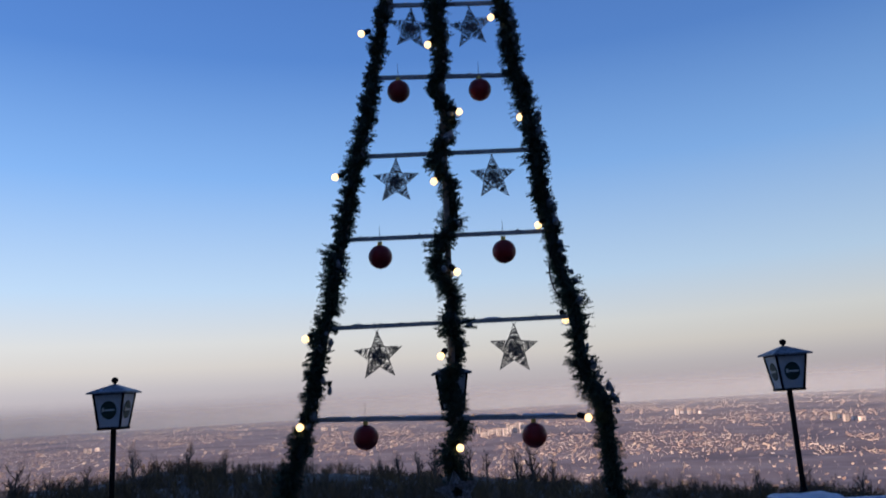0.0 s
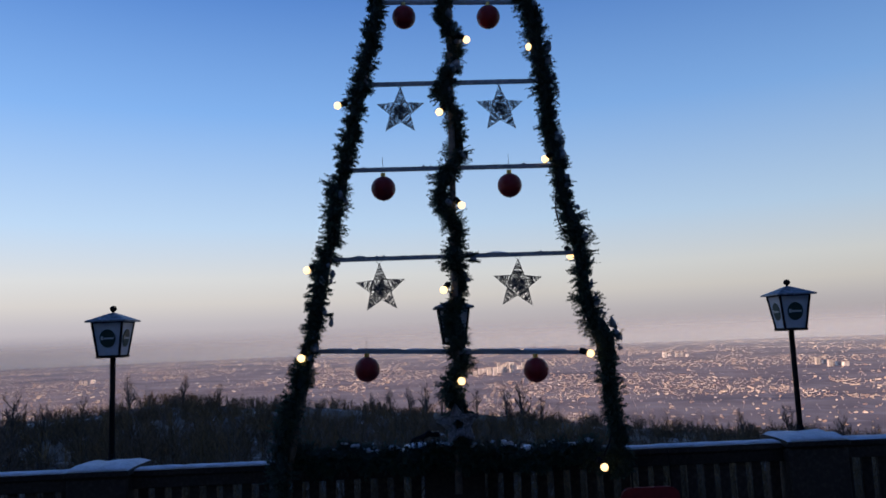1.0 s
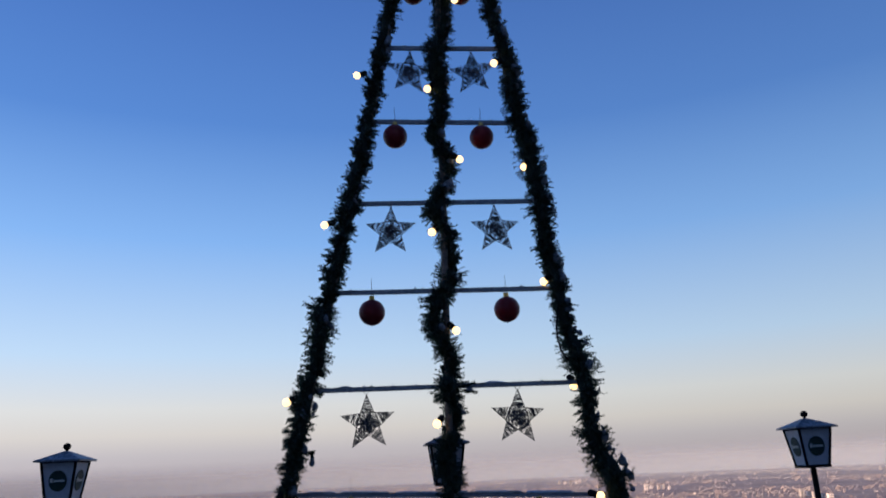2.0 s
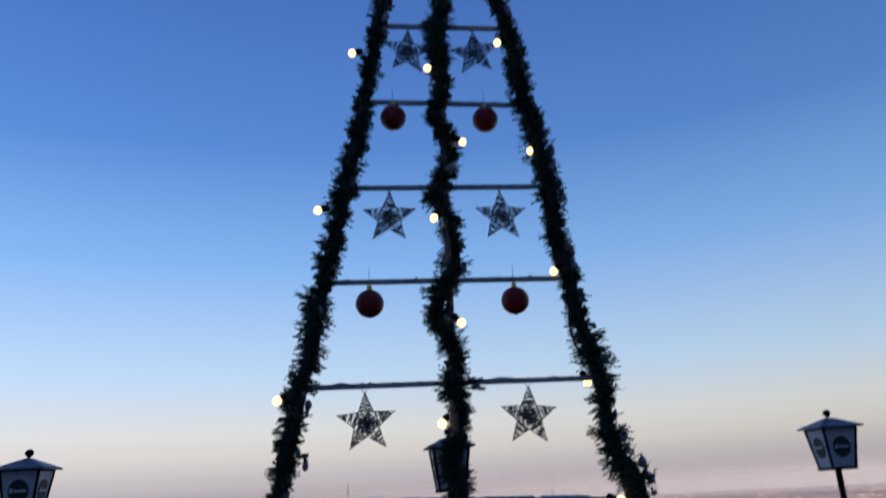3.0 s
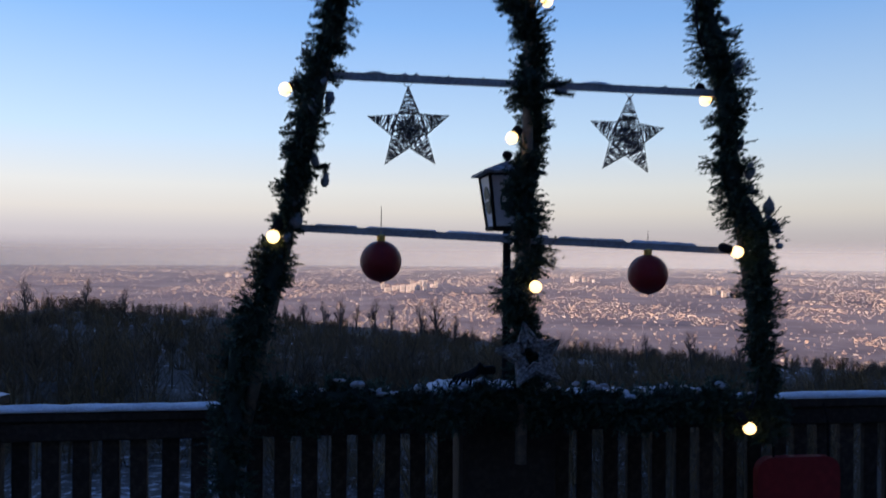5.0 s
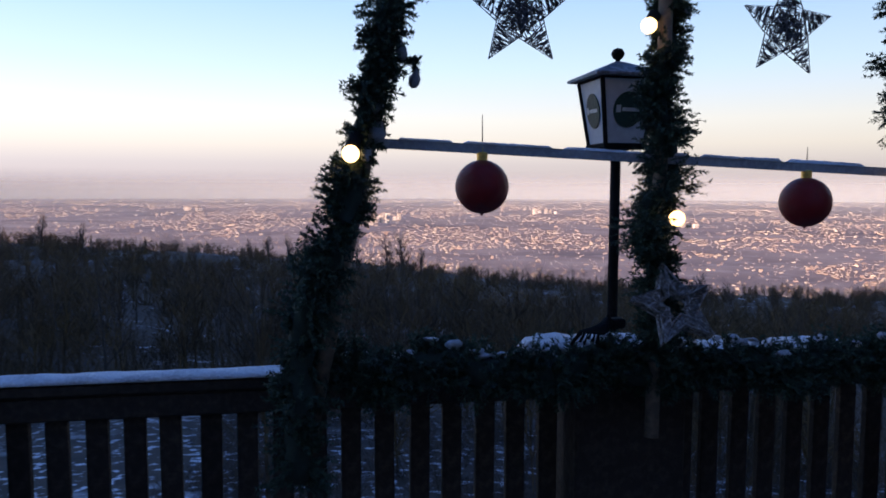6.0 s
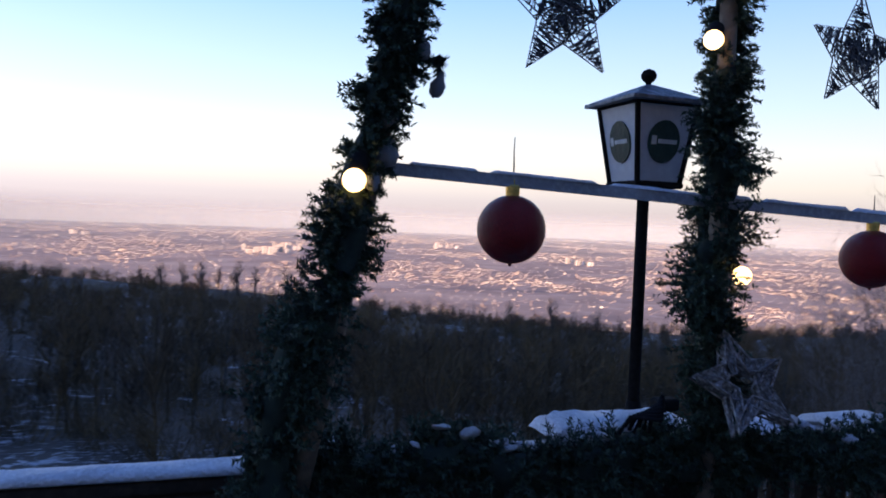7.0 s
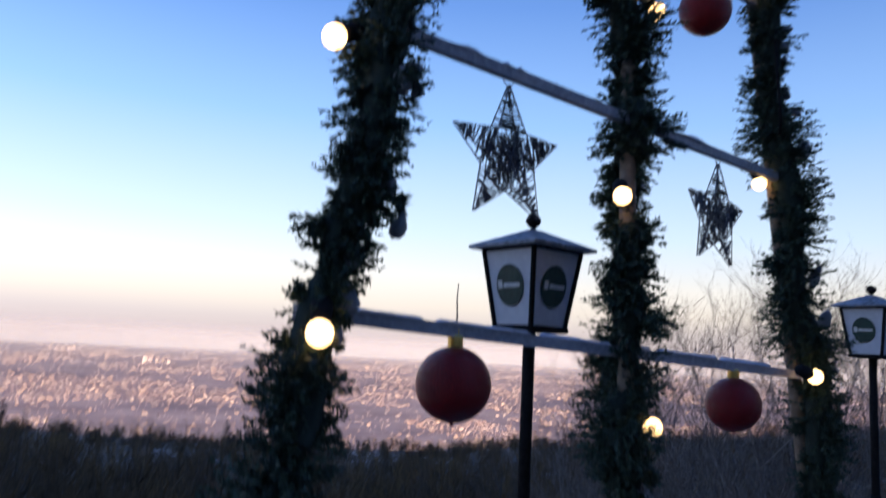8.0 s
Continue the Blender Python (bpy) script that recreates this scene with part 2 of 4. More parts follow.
# ---- mesh tools ----
class Geo:
    """Gathers vertices and faces for one mesh."""

    def __init__(self):
        self.v, self.f, self.slot = [], [], []

    def add(self, verts, faces, slot=0):
        k = len(self.v)
        self.v.extend([tuple(p) for p in verts])
        self.f.extend([tuple(i + k for i in q) for q in faces])
        self.slot.extend([slot] * len(faces))
        return self

    def tube(self, pts, radii, sides=6, caps=True):
        pts = [Vector(p) for p in pts]
        if not hasattr(radii, "__len__"):
            radii = [radii] * len(pts)
        verts, faces = [], []
        for i, p in enumerate(pts):
            d = (pts[min(i + 1, len(pts) - 1)] - pts[max(i - 1, 0)]).normalized()
            a = d.cross(Vector((0, 0, 1)) if abs(d.z) < 0.9 else Vector((1, 0, 0))).normalized()
            b = d.cross(a)
            for s in range(sides):
                w = 2 * math.pi * s / sides
                verts.append(p + (a * math.cos(w) + b * math.sin(w)) * radii[i])
        for i in range(len(pts) - 1):
            for s in range(sides):
                s2 = (s + 1) % sides
                faces.append((i * sides + s, i * sides + s2, (i + 1) * sides + s2, (i + 1) * sides + s))
        if caps:
            faces.append(tuple(range(sides))[::-1])
            faces.append(tuple((len(pts) - 1) * sides + s for s in range(sides)))
        return self.add(verts, faces)

    def box(self, lo, hi, bevel=0.0, slot=0):
        (x0, y0, z0), (x1, y1, z1) = lo, hi
        if not bevel:
            v = [(x, y, z) for z in (z0, z1) for x, y in ((x0, y0), (x1, y0), (x1, y1), (x0, y1))]
            return self.add(v, [(3, 2, 1, 0), (4, 5, 6, 7), (0, 1, 5, 4), (1, 2, 6, 5), (2, 3, 7, 6), (3, 0, 4, 7)], slot)
        b, v = bevel, []
        rings = [(z0, b), (z0 + b, 0), (z1 - b, 0), (z1, b)]
        for z, i in rings:
            a0, a1, c0, c1 = x0 + i, x1 - i, y0 + i, y1 - i
            k = b * 0.6
            v += [(a0 + k, c0, z), (a1 - k, c0, z), (a1, c0 + k, z), (a1, c1 - k, z), (a1 - k, c1, z), (a0 + k, c1, z), (a0, c1 - k, z), (a0, c0 + k, z)]
        f = [tuple(range(8))[::-1], tuple(range(24, 32))]
        for r in range(3):
            f += [(r * 8 + s, r * 8 + (s + 1) % 8, r * 8 + 8 + (s + 1) % 8, r * 8 + 8 + s) for s in range(8)]
        return self.add(v, f, slot)

    def lathe(self, profile, sides=24, centre=(0, 0, 0)):
        cx, cy, cz = centre
        v, f = [], []
        for r, z in profile:
            for s in range(sides):
                w = 2 * math.pi * s / sides
                v.append((cx + r * math.cos(w), cy + r * math.sin(w), cz + z))
        for i in range(len(profile) - 1):
            for s in range(sides):
                s2 = (s + 1) % sides
                f.append((i * sides + s, i * sides + s2, (i + 1) * sides + s2, (i + 1) * sides + s))
        f.append(tuple(range(sides))[::-1])
        f.append(tuple((len(profile) - 1) * sides + s for s in range(sides)))
        return self.add(v, f)

    def sphere(self, c, r, rings=12, sides=20):
        prof = [(max(1e-4, r * math.sin(math.pi * i / rings)), -r * math.cos(math.pi * i / rings)) for i in range(rings + 1)]
        return self.lathe(prof, sides, c)

    def mesh(self, name, *mats, smooth=False):
        me = bpy.data.meshes.new(name)
        me.from_pydata(self.v, [], self.f)
        for m in mats:
            me.materials.append(m)
        if len(mats) > 1:
            me.polygons.foreach_set("material_index", self.slot)
        if smooth:
            me.polygons.foreach_set("use_smooth", [True] * len(me.polygons))
        me.update()
        return me


def part(name, geo, mat, parent, label="", smooth=False, m=None):
    """One mesh object under a thing or a part."""
    me = geo if isinstance(geo, bpy.types.Mesh) else geo.mesh(name, mat, smooth=smooth)
    ob = new(name, me)
    ob.parent = parent
    if m is not None:
        ob.matrix_basis = m
    if label:
        tagged(ob, label)
    return ob


def thing(name, label, category, group="", kind="", m=None):
    ob = new(name)
    ob.empty_display_size = 0.1
    if m is not None:
        ob.matrix_basis = m
    return tagged(ob, label, category, group, kind)


def tri_mesh(name, verts, mat):
    """A mesh of loose triangles from an array of shape (n, 3, 3)."""
    n = len(verts)
    me = bpy.data.meshes.new(name)
    me.from_pydata(verts.reshape(-1, 3).tolist(), [], np.arange(n * 3).reshape(n, 3).tolist())
    me.materials.append(mat)
    me.update()
    return me


# ---- the land ----
RIDGE_AZ = [-180, -130, -100, -75, -50, -33, -27, -20, -10, -3, 5, 13, 21, 30, 40, 55, 75, 100, 130, 180]
RIDGE_EL = [14, 14, 9, 0, -4, -4.6, -3.9, -3.2, -4.0, -4.9, -5.5, -6.1, -6.7, -6.9, -6.5, -5.0, -2, 9, 14, 14]


def ridge_angle(az):
    return math.tan(radians(float(np.interp(az, RIDGE_AZ, RIDGE_EL))))


def land(x, y):
    """Height of the ground: a wooded slope, a low ridge, then the plain; a hill behind the added wall."""
    r = math.hypot(x, y)
    az = math.degrees(math.atan2(x, y))
    k = ridge_angle(az)
    back = min(1, max(0, (abs(az) - 75) / 30))
    front = np.interp(r, [0, 5, 15, 45, 120, 170, 300, 430, 5000], [-2.2, -2.2, -5.0, 1.5 + 45 * k - 6.0, 1.5 + 120 * k - 1.2, 1.5 + 170 * k - 9, -46, -72, -72])
    rear = np.interp(r, [0, 8, 15, 45, 120, 420, 900, 1500, 5000], [-2.2, -2.2, -1.0, 6, 24, 29, 16, -72, -72])
    h = front * (1 - back) + rear * back
    bumpy = noise.noise((x * 0.06, y * 0.06, 0.3)) * min(1.0, r / 60) * (1.2 if r < 300 else 0)
    return float(h + bumpy)


g = Geo()
radii = [0, 3, 5, 6, 7, 8.5, 10, 12, 15, 18, 22, 27, 33, 40, 48, 58, 70, 84, 98, 110, 120, 132, 150, 175, 210, 250, 300, 360, 430, 600, 900, 1500, 2500, 3600, 4850]
STEPS = 180
for r in radii[1:]:
    for s in range(STEPS):
        w = 2 * math.pi * s / STEPS
        x, y = r * math.sin(w), r * math.cos(w)
        g.v.append((x, y, land(x, y)))
g.v.append((0, 0, land(0, 0)))
for i in range(len(radii) - 2):
    for s in range(STEPS):
        s2 = (s + 1) % STEPS
        g.f.append((i * STEPS + s, (i + 1) * STEPS + s, (i + 1) * STEPS + s2, i * STEPS + s2))
for s in range(STEPS):
    g.f.append((len(g.v) - 1, s, (s + 1) % STEPS))
g.slot = [0] * len(g.f)
tagged(new("ground", g.mesh("ground", GROUND, smooth=True)), "wooded winter slope with snow patches above a hazy plain", "ground", kind="structure")

# ---- terrace and unseen wall ----
RAIL_Y = 4.06
g = Geo().box((-9.5, -4.4, -2.6), (9.5, 4.36, 0.0), 0.03)
tagged(new("floor", g.mesh("floor", STONE)), "grey stone terrace floor on a retaining wall", "floor", kind="structure")
# unseen wall added to block the low sun and bounce soft light back
g = Geo().box((-11, -4.75, -2.6), (11, -4.4, 8.0), 0.02)
tagged(new("wall_south", g.mesh("wall_south", PLASTER)), "added plain plastered wall, out of view, that shades the terrace", "wall", kind="structure")

# ---- railing ----
PILLARS = [-5.385, -3.52, -1.655, 0.17, 2.066, 3.93, 5.795]


def lumpy_slab(x0, x1, y0, y1, z, depth, seed, nx=40, ny=5, taper=1.5, low=0.25):
    """A layer of snow with a soft, uneven top and rounded sides."""
    geo = Geo()
    for i in range(nx + 1):
        x = x0 + (x1 - x0) * i / nx
        end = min(1, min(i, nx - i) / taper + low)
        for j in range(ny + 1):
            v = j / ny
            edge = math.sin(math.pi * v) ** 0.45 if 0 < v < 1 else 0
            wob = noise.noise((x * 9, v * 3, seed)) * 0.25 + noise.noise((x * 30, v * 6, seed + 4)) * 0.16 + noise.noise((x * 110, v * 5, seed + 7)) * 0.15
            yy = y0 + (y1 - y0) * v + noise.noise((x * 12, v, seed + 9)) * 0.006
            geo.v.append((x, yy, z + depth * max(0.0, edge * end * (1 + wob))))
    for i in range(nx):
        for j in range(ny):
            a = i * (ny + 1) + j
            geo.f.append((a, a + ny + 1, a + ny + 2, a + 1))
    geo.f.append(tuple(i * (ny + 1) for i in range(nx + 1))[::1])
    geo.f.append(tuple(i * (ny + 1) + ny for i in range(nx + 1))[::-1])
    geo.slot = [0] * len(geo.f)
    return geo


def pillar():
    t = thing("railing_pillar", "dark stained wooden railing pillar with a snow-covered cap", "pillar", "railing pillars")
    part("shaft", Geo().box((-0.155, -0.155, 0), (0.155, 0.155, 0.955), 0.012), DARK_WOOD, t)
    part("cap", Geo().box((-0.166, -0.166, 0.955), (0.166, 0.166, 0.99), 0.01), DARK_WOOD, t)
    part("plinth", Geo().box((-0.163, -0.163, 0.0), (0.163, 0.163, 0.09), 0.008), DARK_WOOD, t)
    part("snow_layer", lumpy_slab(-0.165, 0.165, -0.165, 0.165, 0.989, 0.026, 3.1, 14, 10), SNOW, t, "thin crusted snow", smooth=True)
    return t


def rail_section(x0, x1, seed):
    t = thing("railing_section", "dark wooden railing with flat balusters and snow on the handrail", "railing", "railing sections", m=pose((x0 + x1) / 2, RAIL_Y + 0.02, -0.022))
    h = (x1 - x0) / 2
    part("handrail", Geo().box((-h, -0.045, 0.945), (h, 0.045, 0.98), 0.008), DARK_WOOD, t)
    part("beam", Geo().box((-h, -0.035, 0.885), (h, 0.035, 0.945), 0.005), DARK_WOOD, t)
    part("bottom_rail", Geo().box((-h, -0.03, 0.09), (h, 0.03, 0.15), 0.005), DARK_WOOD, t)
    part("snow_layer", lumpy_slab(-h, h, -0.046, 0.046, 0.979, 0.0145, seed, 60, 6), SNOW, t, "smooth layer of old snow", smooth=True)
    n = int(round((x1 - x0) / 0.089))
    step = (x1 - x0) / n
    board = Geo().box((-0.026, -0.012, 0.15), (0.026, 0.012, 0.885), 0.004).mesh("baluster", DARK_WOOD)
    rng = random.Random(seed)
    for i in range(n):
        part("baluster", board, None, t, m=pose(-h + step * (i + 0.5), rng.uniform(-0.003, 0.003), 0, 0, rng.uniform(-0.4, 0.4), rng.uniform(-3, 3)))
    return t


first = pillar()
first.matrix_basis = pose(PILLARS[0], RAIL_Y + 0.065, -0.018)
for px in PILLARS[1:]:
    copy_thing(first, pose(px, RAIL_Y + 0.065, -0.018))
for i in range(len(PILLARS) - 1):
    rail_section(PILLARS[i] + 0.155, PILLARS[i + 1] - 0.155, 11 + i)

# ---- the tall decorated pole frame ----


def frame_y(z):
    return 3.905 + 0.03 * (z - 1.4)


def left_y(z):
    return frame_y(z) - 0.055 * max(0.0, min(1.0, (3.4 - z) / 1.2))


def left_x(z):
    return -0.502 + 0.206 * (z - 1.83)


def mid_x(z):
    return 0.192 + 0.022 * (z - 1.1)


def right_x(z):
    return 1.0 - 0.147 * (z - 1.02)


APEX = 5.73
trellis = thing("pole_frame", "tall triangular pole frame with thin crossbars, wrapped in garlands", "christmas decoration")
for fx, fy, top in ((left_x, left_y, APEX), (mid_x, frame_y, APEX - 0.03), (right_x, frame_y, APEX)):
    dx, dy = (0.0, 0.0) if fx is mid_x else (0.022, 0.03) if fx is right_x else (0.03, 0.01)
    pts = [(fx(z) + dx, fy(z) + dy, z) for z in np.linspace(0.80 if fx is mid_x else 0.86, top, 9)]
    part("pole", Geo().tube(pts, [0.0185 - 0.0004 * i for i in range(9)], 14), POLE_WOOD, trellis, "peeled round wooden pole", smooth=True)
for fx, fy, dx in ((left_x, left_y, 0.03), (mid_x, frame_y, 0.0), (right_x, frame_y, 0.022)):
    x = fx(0.96) + dx
    part("mounting_bracket", Geo().box((x - 0.022, fy(0.96) + 0.012, 0.945), (x + 0.022, RAIL_Y - 0.03, 0.975), 0.004), LANTERN_METAL, trellis, "dark metal bracket on the railing")
BARS = [(1.536, 1.472), (1.999, 1.996), (2.482, 2.470), (2.955, 2.945), (3.428, 3.402), (3.882, 3.866), (4.33, 4.32)]


def bar_height(i, x):
    a, b = BARS[i]
    xa, xb = left_x(a), right_x(b)
    return a + (b - a) * (x - xa) / (xb - xa)


def bar_depth(i, x):
    a, b = BARS[i]
    xa, xb = left_x(a), right_x(b)
    return frame_y(a) - (0.045 if i == 1 else 0.0) * (xb - x) / (xb - xa)


for i, (a, b) in enumerate(BARS):
    xa, xb = left_x(a), right_x(b)
    geo = Geo()
    ya, yb = bar_depth(i, xa), bar_depth(i, xb)
    for dy, dz in ((-0.008, -0.011), (0.008, -0.011), (0.008, 0.011), (-0.008, 0.011)):
        geo.v += [(xa, ya + dy, a + dz), (xb, yb + dy, b + dz)]
    geo.f = [(0, 1, 3, 2), (2, 3, 5, 4), (4, 5, 7, 6), (6, 7, 1, 0), (0, 2, 4, 6), (1, 7, 5, 3)]
    geo.slot = [0] * 6
    part("crossbar", geo, BAR_PAINT, trellis, "thin grey painted crossbar")
    rng = random.Random(40 + i)
    x = xa + 0.1
    while x < xb - 0.12:
        w = rng.uniform(0.05, 0.24) if i == 0 else rng.choice((rng.uniform(0.015, 0.03), rng.uniform(0.05, 0.2))) if i == 1 else rng.uniform(0.01, 0.05)
        if rng.random() < (0.92 if i == 0 else 0.5 if i == 1 else 0.2):
            seg = lumpy_slab(x, min(x + w, xb - 0.05), -0.010, 0.010, 0.0, rng.uniform(0.006, 0.011), i + x * 7, 30 if i == 0 else 12, 4, 2 if i == 0 else 5, 0.0)
            seg.v = [(vx, vy + bar_depth(i, vx), vz + bar_height(i, vx) + 0.010) for vx, vy, vz in seg.v]
            part("snow_crust", seg, SNOW, trellis, "thin crust of snow", smooth=True)
        x += w + rng.uniform(0.003, 0.05)


# where the festoon bulbs sit, and how their sockets lean
BULBS = [
    (-0.576, 3.808, 1.504, -30, 20), (0.882, 3.844, 1.470, -20, -70), (0.222, 3.855, 1.357, -40, -30), (0.150, 3.885, 1.824, -35, 40),
    (0.262, 3.89, 2.264, -20, -40), (0.165, 3.905, 2.776, -20, 40), (0.329, 3.93, 3.183, 10, -60), (-0.381, 3.95, 2.844, -10, 70),
    (0.721, 3.93, 2.505, 30, 50), (0.673, 3.96, 3.143, 30, 50), (-0.204, 3.93, 3.687, -10, 70), (0.174, 3.92, 3.593, -20, 40),
    (0.547, 3.93, 3.749, -20, 60), (0.909, 3.812, 0.911, -25, -35), (-0.550, 3.875, 1.951, -10, 60), (0.832, 3.965, 1.983, -10, -20),
    (0.35, 3.94, 4.16, -10, -40),
]

# ---- fir garlands ----
def unit(v):
    return v / np.linalg.norm(v, axis=-1, keepdims=True)


def needle_tris(base, way, length, width, rs):
    side = unit(np.cross(way, rs.randn(*way.shape))) * width
    return np.stack([base - side, base + side, base + way * length], axis=-2).reshape(-1, 3, 3)


def garland_mesh(path, radius, tufts, seed, plump=1.0, deep=1.0):
    """Bottle-brush fir sprigs in tufts round a path; path and radius are functions of 0 to 1."""
    rs = np.random.RandomState(seed)
    u = (np.arange(tufts) + rs.rand(tufts)) / tufts
    p = np.array([path(a) for a in u])
    q = unit(np.array([path(min(1, a + 0.004)) for a in u]) - np.array([path(max(0, a - 0.004)) for a in u]))
    rad = np.array([radius(a) for a in u])[:, None]
    d = rs.randn(tufts, 3)
    d = unit(d - (d * q).sum(1)[:, None] * q)
    # each tuft is a rounded handful of sprigs that leave the core close together
    reach = rad * rs.uniform(0.6, 1.42, (tufts, 1))
    n = 8
    way = unit(d[:, None] + rs.randn(tufts, n, 3) * 0.36 + q[:, None] * rs.uniform(-0.85, 0.65, (tufts, 1, 1)))
    way[:, :, 1] *= deep
    length = reach[:, None] * rs.uniform(0.84, 1.0, (tufts, n, 1))
    root = np.broadcast_to(p[:, None], way.shape)
    per = 40
    s = rs.uniform(0.22, 1.0, (tufts, n, per, 1))
    axis = np.broadcast_to(way[:, :, None], (tufts, n, per, 3))
    side = unit(np.cross(rs.randn(tufts, n, per, 3), axis))
    stem = root[:, :, None] + axis * length[:, :, None] * s
    needle = unit(side * rs.uniform(0.7, 1.0, (tufts, n, per, 1)) + axis * 0.6)
    long = 0.0125 * plump * rs.uniform(0.7, 1.15, (tufts, n, per, 1)) * np.minimum(1.0, 1.5 - 0.75 * s)
    every = np.concatenate([needle_tris(stem, needle, long, 0.0020, rs), needle_tris(root, way, length, 0.0022, rs)])
    # the sprigs are parted where a bulb looks out
    middle = every.mean(1)
    for bx, by, bz, _, _ in BULBS:
        off = middle - np.array((bx, by, bz))
        off[:, 1] -= np.clip(off[:, 1], -0.08, 0.0)
        keep = np.linalg.norm(off, axis=1) > 0.027
        every, middle = every[keep], middle[keep]
    return every


def clump_mesh(seed, mat):
    bm = bmesh.new()
    bmesh.ops.create_icosphere(bm, subdivisions=2, radius=1.0)
    for v in bm.verts:
        k = 1 + 0.5 * noise.noise(v.co * 1.1 + Vector((seed, 0, 0))) + 0.14 * noise.noise(v.co * 3.5 + Vector((0, seed, 0)))
        v.co *= k
    me = bpy.data.meshes.new("snow_clump")
    bm.to_mesh(me)
    bm.free()
    me.materials.append(mat)
    me.polygons.foreach_set("use_smooth", [True] * len(me.polygons))
    return me


# lumps with painted shade for the poles, plain snow for the handrail
CLUMPS = [clump_mesh(k * 3.7, SHADED_SNOW) for k in range(5)]
PLAIN_CLUMPS = [clump_mesh(k * 3.7, SNOW) for k in range(5)]


def garland(label, path, radius, tufts, seed, snow, snow_dir, core=0.45, flat=(0.8, 0.95, 1.25), plump=1.0, big=0.019, deep=1.15, clumps=CLUMPS):
    t = thing("fir_garland", label, "garland", "fir garlands")
    pts = [path(a) for a in np.linspace(0, 1, 160)]
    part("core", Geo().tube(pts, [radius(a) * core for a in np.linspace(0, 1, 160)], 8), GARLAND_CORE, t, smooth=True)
    tagged(part("needles", tri_mesh("needles", garland_mesh(path, radius, tufts, seed, plump, deep), NEEDLES), None, t, "dark green bristly fir needles"), kind="stuff")
    rng = random.Random(seed)
    for i in range(snow):
        a = rng.uniform(0.13, 1.0)
        p, r = Vector(path(a)), radius(a)
        d = (Vector(snow_dir) + Vector((rng.uniform(-0.5, 0.4), rng.uniform(-0.7, 0.5), rng.uniform(-0.3, 0.6)))).normalized()
        s = 0.007 + big * rng.random() ** 1.7
        m = Matrix.Translation(p + d * max(0.02, r * rng.uniform(0.7, 1.0) - s * 0.4)) @ Euler((rng.uniform(-0.5, 0.5), rng.uniform(-0.5, 0.5), rng.uniform(-0.5, 0.5))).to_matrix().to_4x4() @ Matrix.Diagonal((s * flat[0] * rng.uniform(0.7, 1.2), s * flat[1], s * flat[2] * rng.uniform(0.6, 1.3), 1))
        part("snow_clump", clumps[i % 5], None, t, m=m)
    return t


def along(line, fy):
    """Path and half-thickness of a garland hung along a pole, from rows of height, place and half-thickness."""
    zs, xs, rs_ = line
    def path(a):
        z = zs[0] + (zs[-1] - zs[0]) * a
        x = float(np.interp(z, zs, xs))
        return (x, fy(z, x), z)
    def radius(a):
        z = zs[0] + (zs[-1] - zs[0]) * a
        return float(np.interp(z, zs, rs_)) * (1.02 + 0.2 * noise.noise((z * 13, xs[0] * 9, 1.0)))
    return path, radius


def left_hang(z, x):
    return left_y(z) - 0.005 + 0.018 * math.sin(z * 13)


def middle_hang(z, x):
    """In front of the pole, but behind it where the garland swings out to one side."""
    out = min(1.0, max(0.0, (x - mid_x(z)) / 0.035))
    return frame_y(z) - 0.012 + 0.065 * out


def right_hang(z, x):
    return frame_y(z) - 0.01 + 0.014 * math.sin(z * 12 + 1)


LEFT_LINE = (
    [0.78, 1.10, 1.18, 1.25, 1.31, 1.36, 1.41, 1.46, 1.50, 1.55, 1.59, 1.65, 1.71, 1.77, 1.85, 2.01, 2.10, 2.19, 2.29, 2.38, 2.45, 2.55, 2.75, 3.01, 3.15, 3.33, 3.66, 4.18, 5.6],
    [-0.70, -0.684, -0.662, -0.633, -0.622, -0.590, -0.578, -0.577, -0.565, -0.55, -0.53, -0.525, -0.505, -0.502, -0.484, -0.455, -0.417, -0.404, -0.388, -0.391, -0.354, -0.337, -0.286, -0.242, -0.201, -0.169, -0.106, -0.015, 0.28],
    [0.07, 0.072, 0.080, 0.085, 0.074, 0.052, 0.066, 0.074, 0.060, 0.060, 0.046, 0.060, 0.076, 0.062, 0.065, 0.067, 0.055, 0.080, 0.064, 0.072, 0.052, 0.062, 0.065, 0.069, 0.066, 0.056, 0.057, 0.058, 0.05],
)
MIDDLE_LINE = (
    [1.0, 1.12, 1.25, 1.31, 1.36, 1.41, 1.48, 1.54, 1.60, 1.67, 1.74, 1.80, 1.87, 1.95, 2.03, 2.13, 2.20, 2.28, 2.36, 2.45, 2.53, 2.60, 2.71, 2.79, 2.88, 2.95, 3.05, 3.20, 3.31, 3.55, 3.80, 4.0, 5.6],
    [0.2, 0.198, 0.2, 0.172, 0.158, 0.22, 0.228, 0.215, 0.19, 0.186, 0.195, 0.23, 0.248, 0.212, 0.21, 0.235, 0.205, 0.161, 0.158, 0.203, 0.242, 0.263, 0.255, 0.238, 0.178, 0.2, 0.25, 0.262, 0.195, 0.257, 0.222, 0.275, 0.29],
    [0.068, 0.067, 0.064, 0.07, 0.072, 0.098, 0.088, 0.07, 0.074, 0.058, 0.055, 0.050, 0.050, 0.076, 0.072, 0.06, 0.078, 0.058, 0.068, 0.076, 0.070, 0.064, 0.052, 0.058, 0.064, 0.068, 0.055, 0.066, 0.06, 0.066, 0.078, 0.064, 0.05],
)
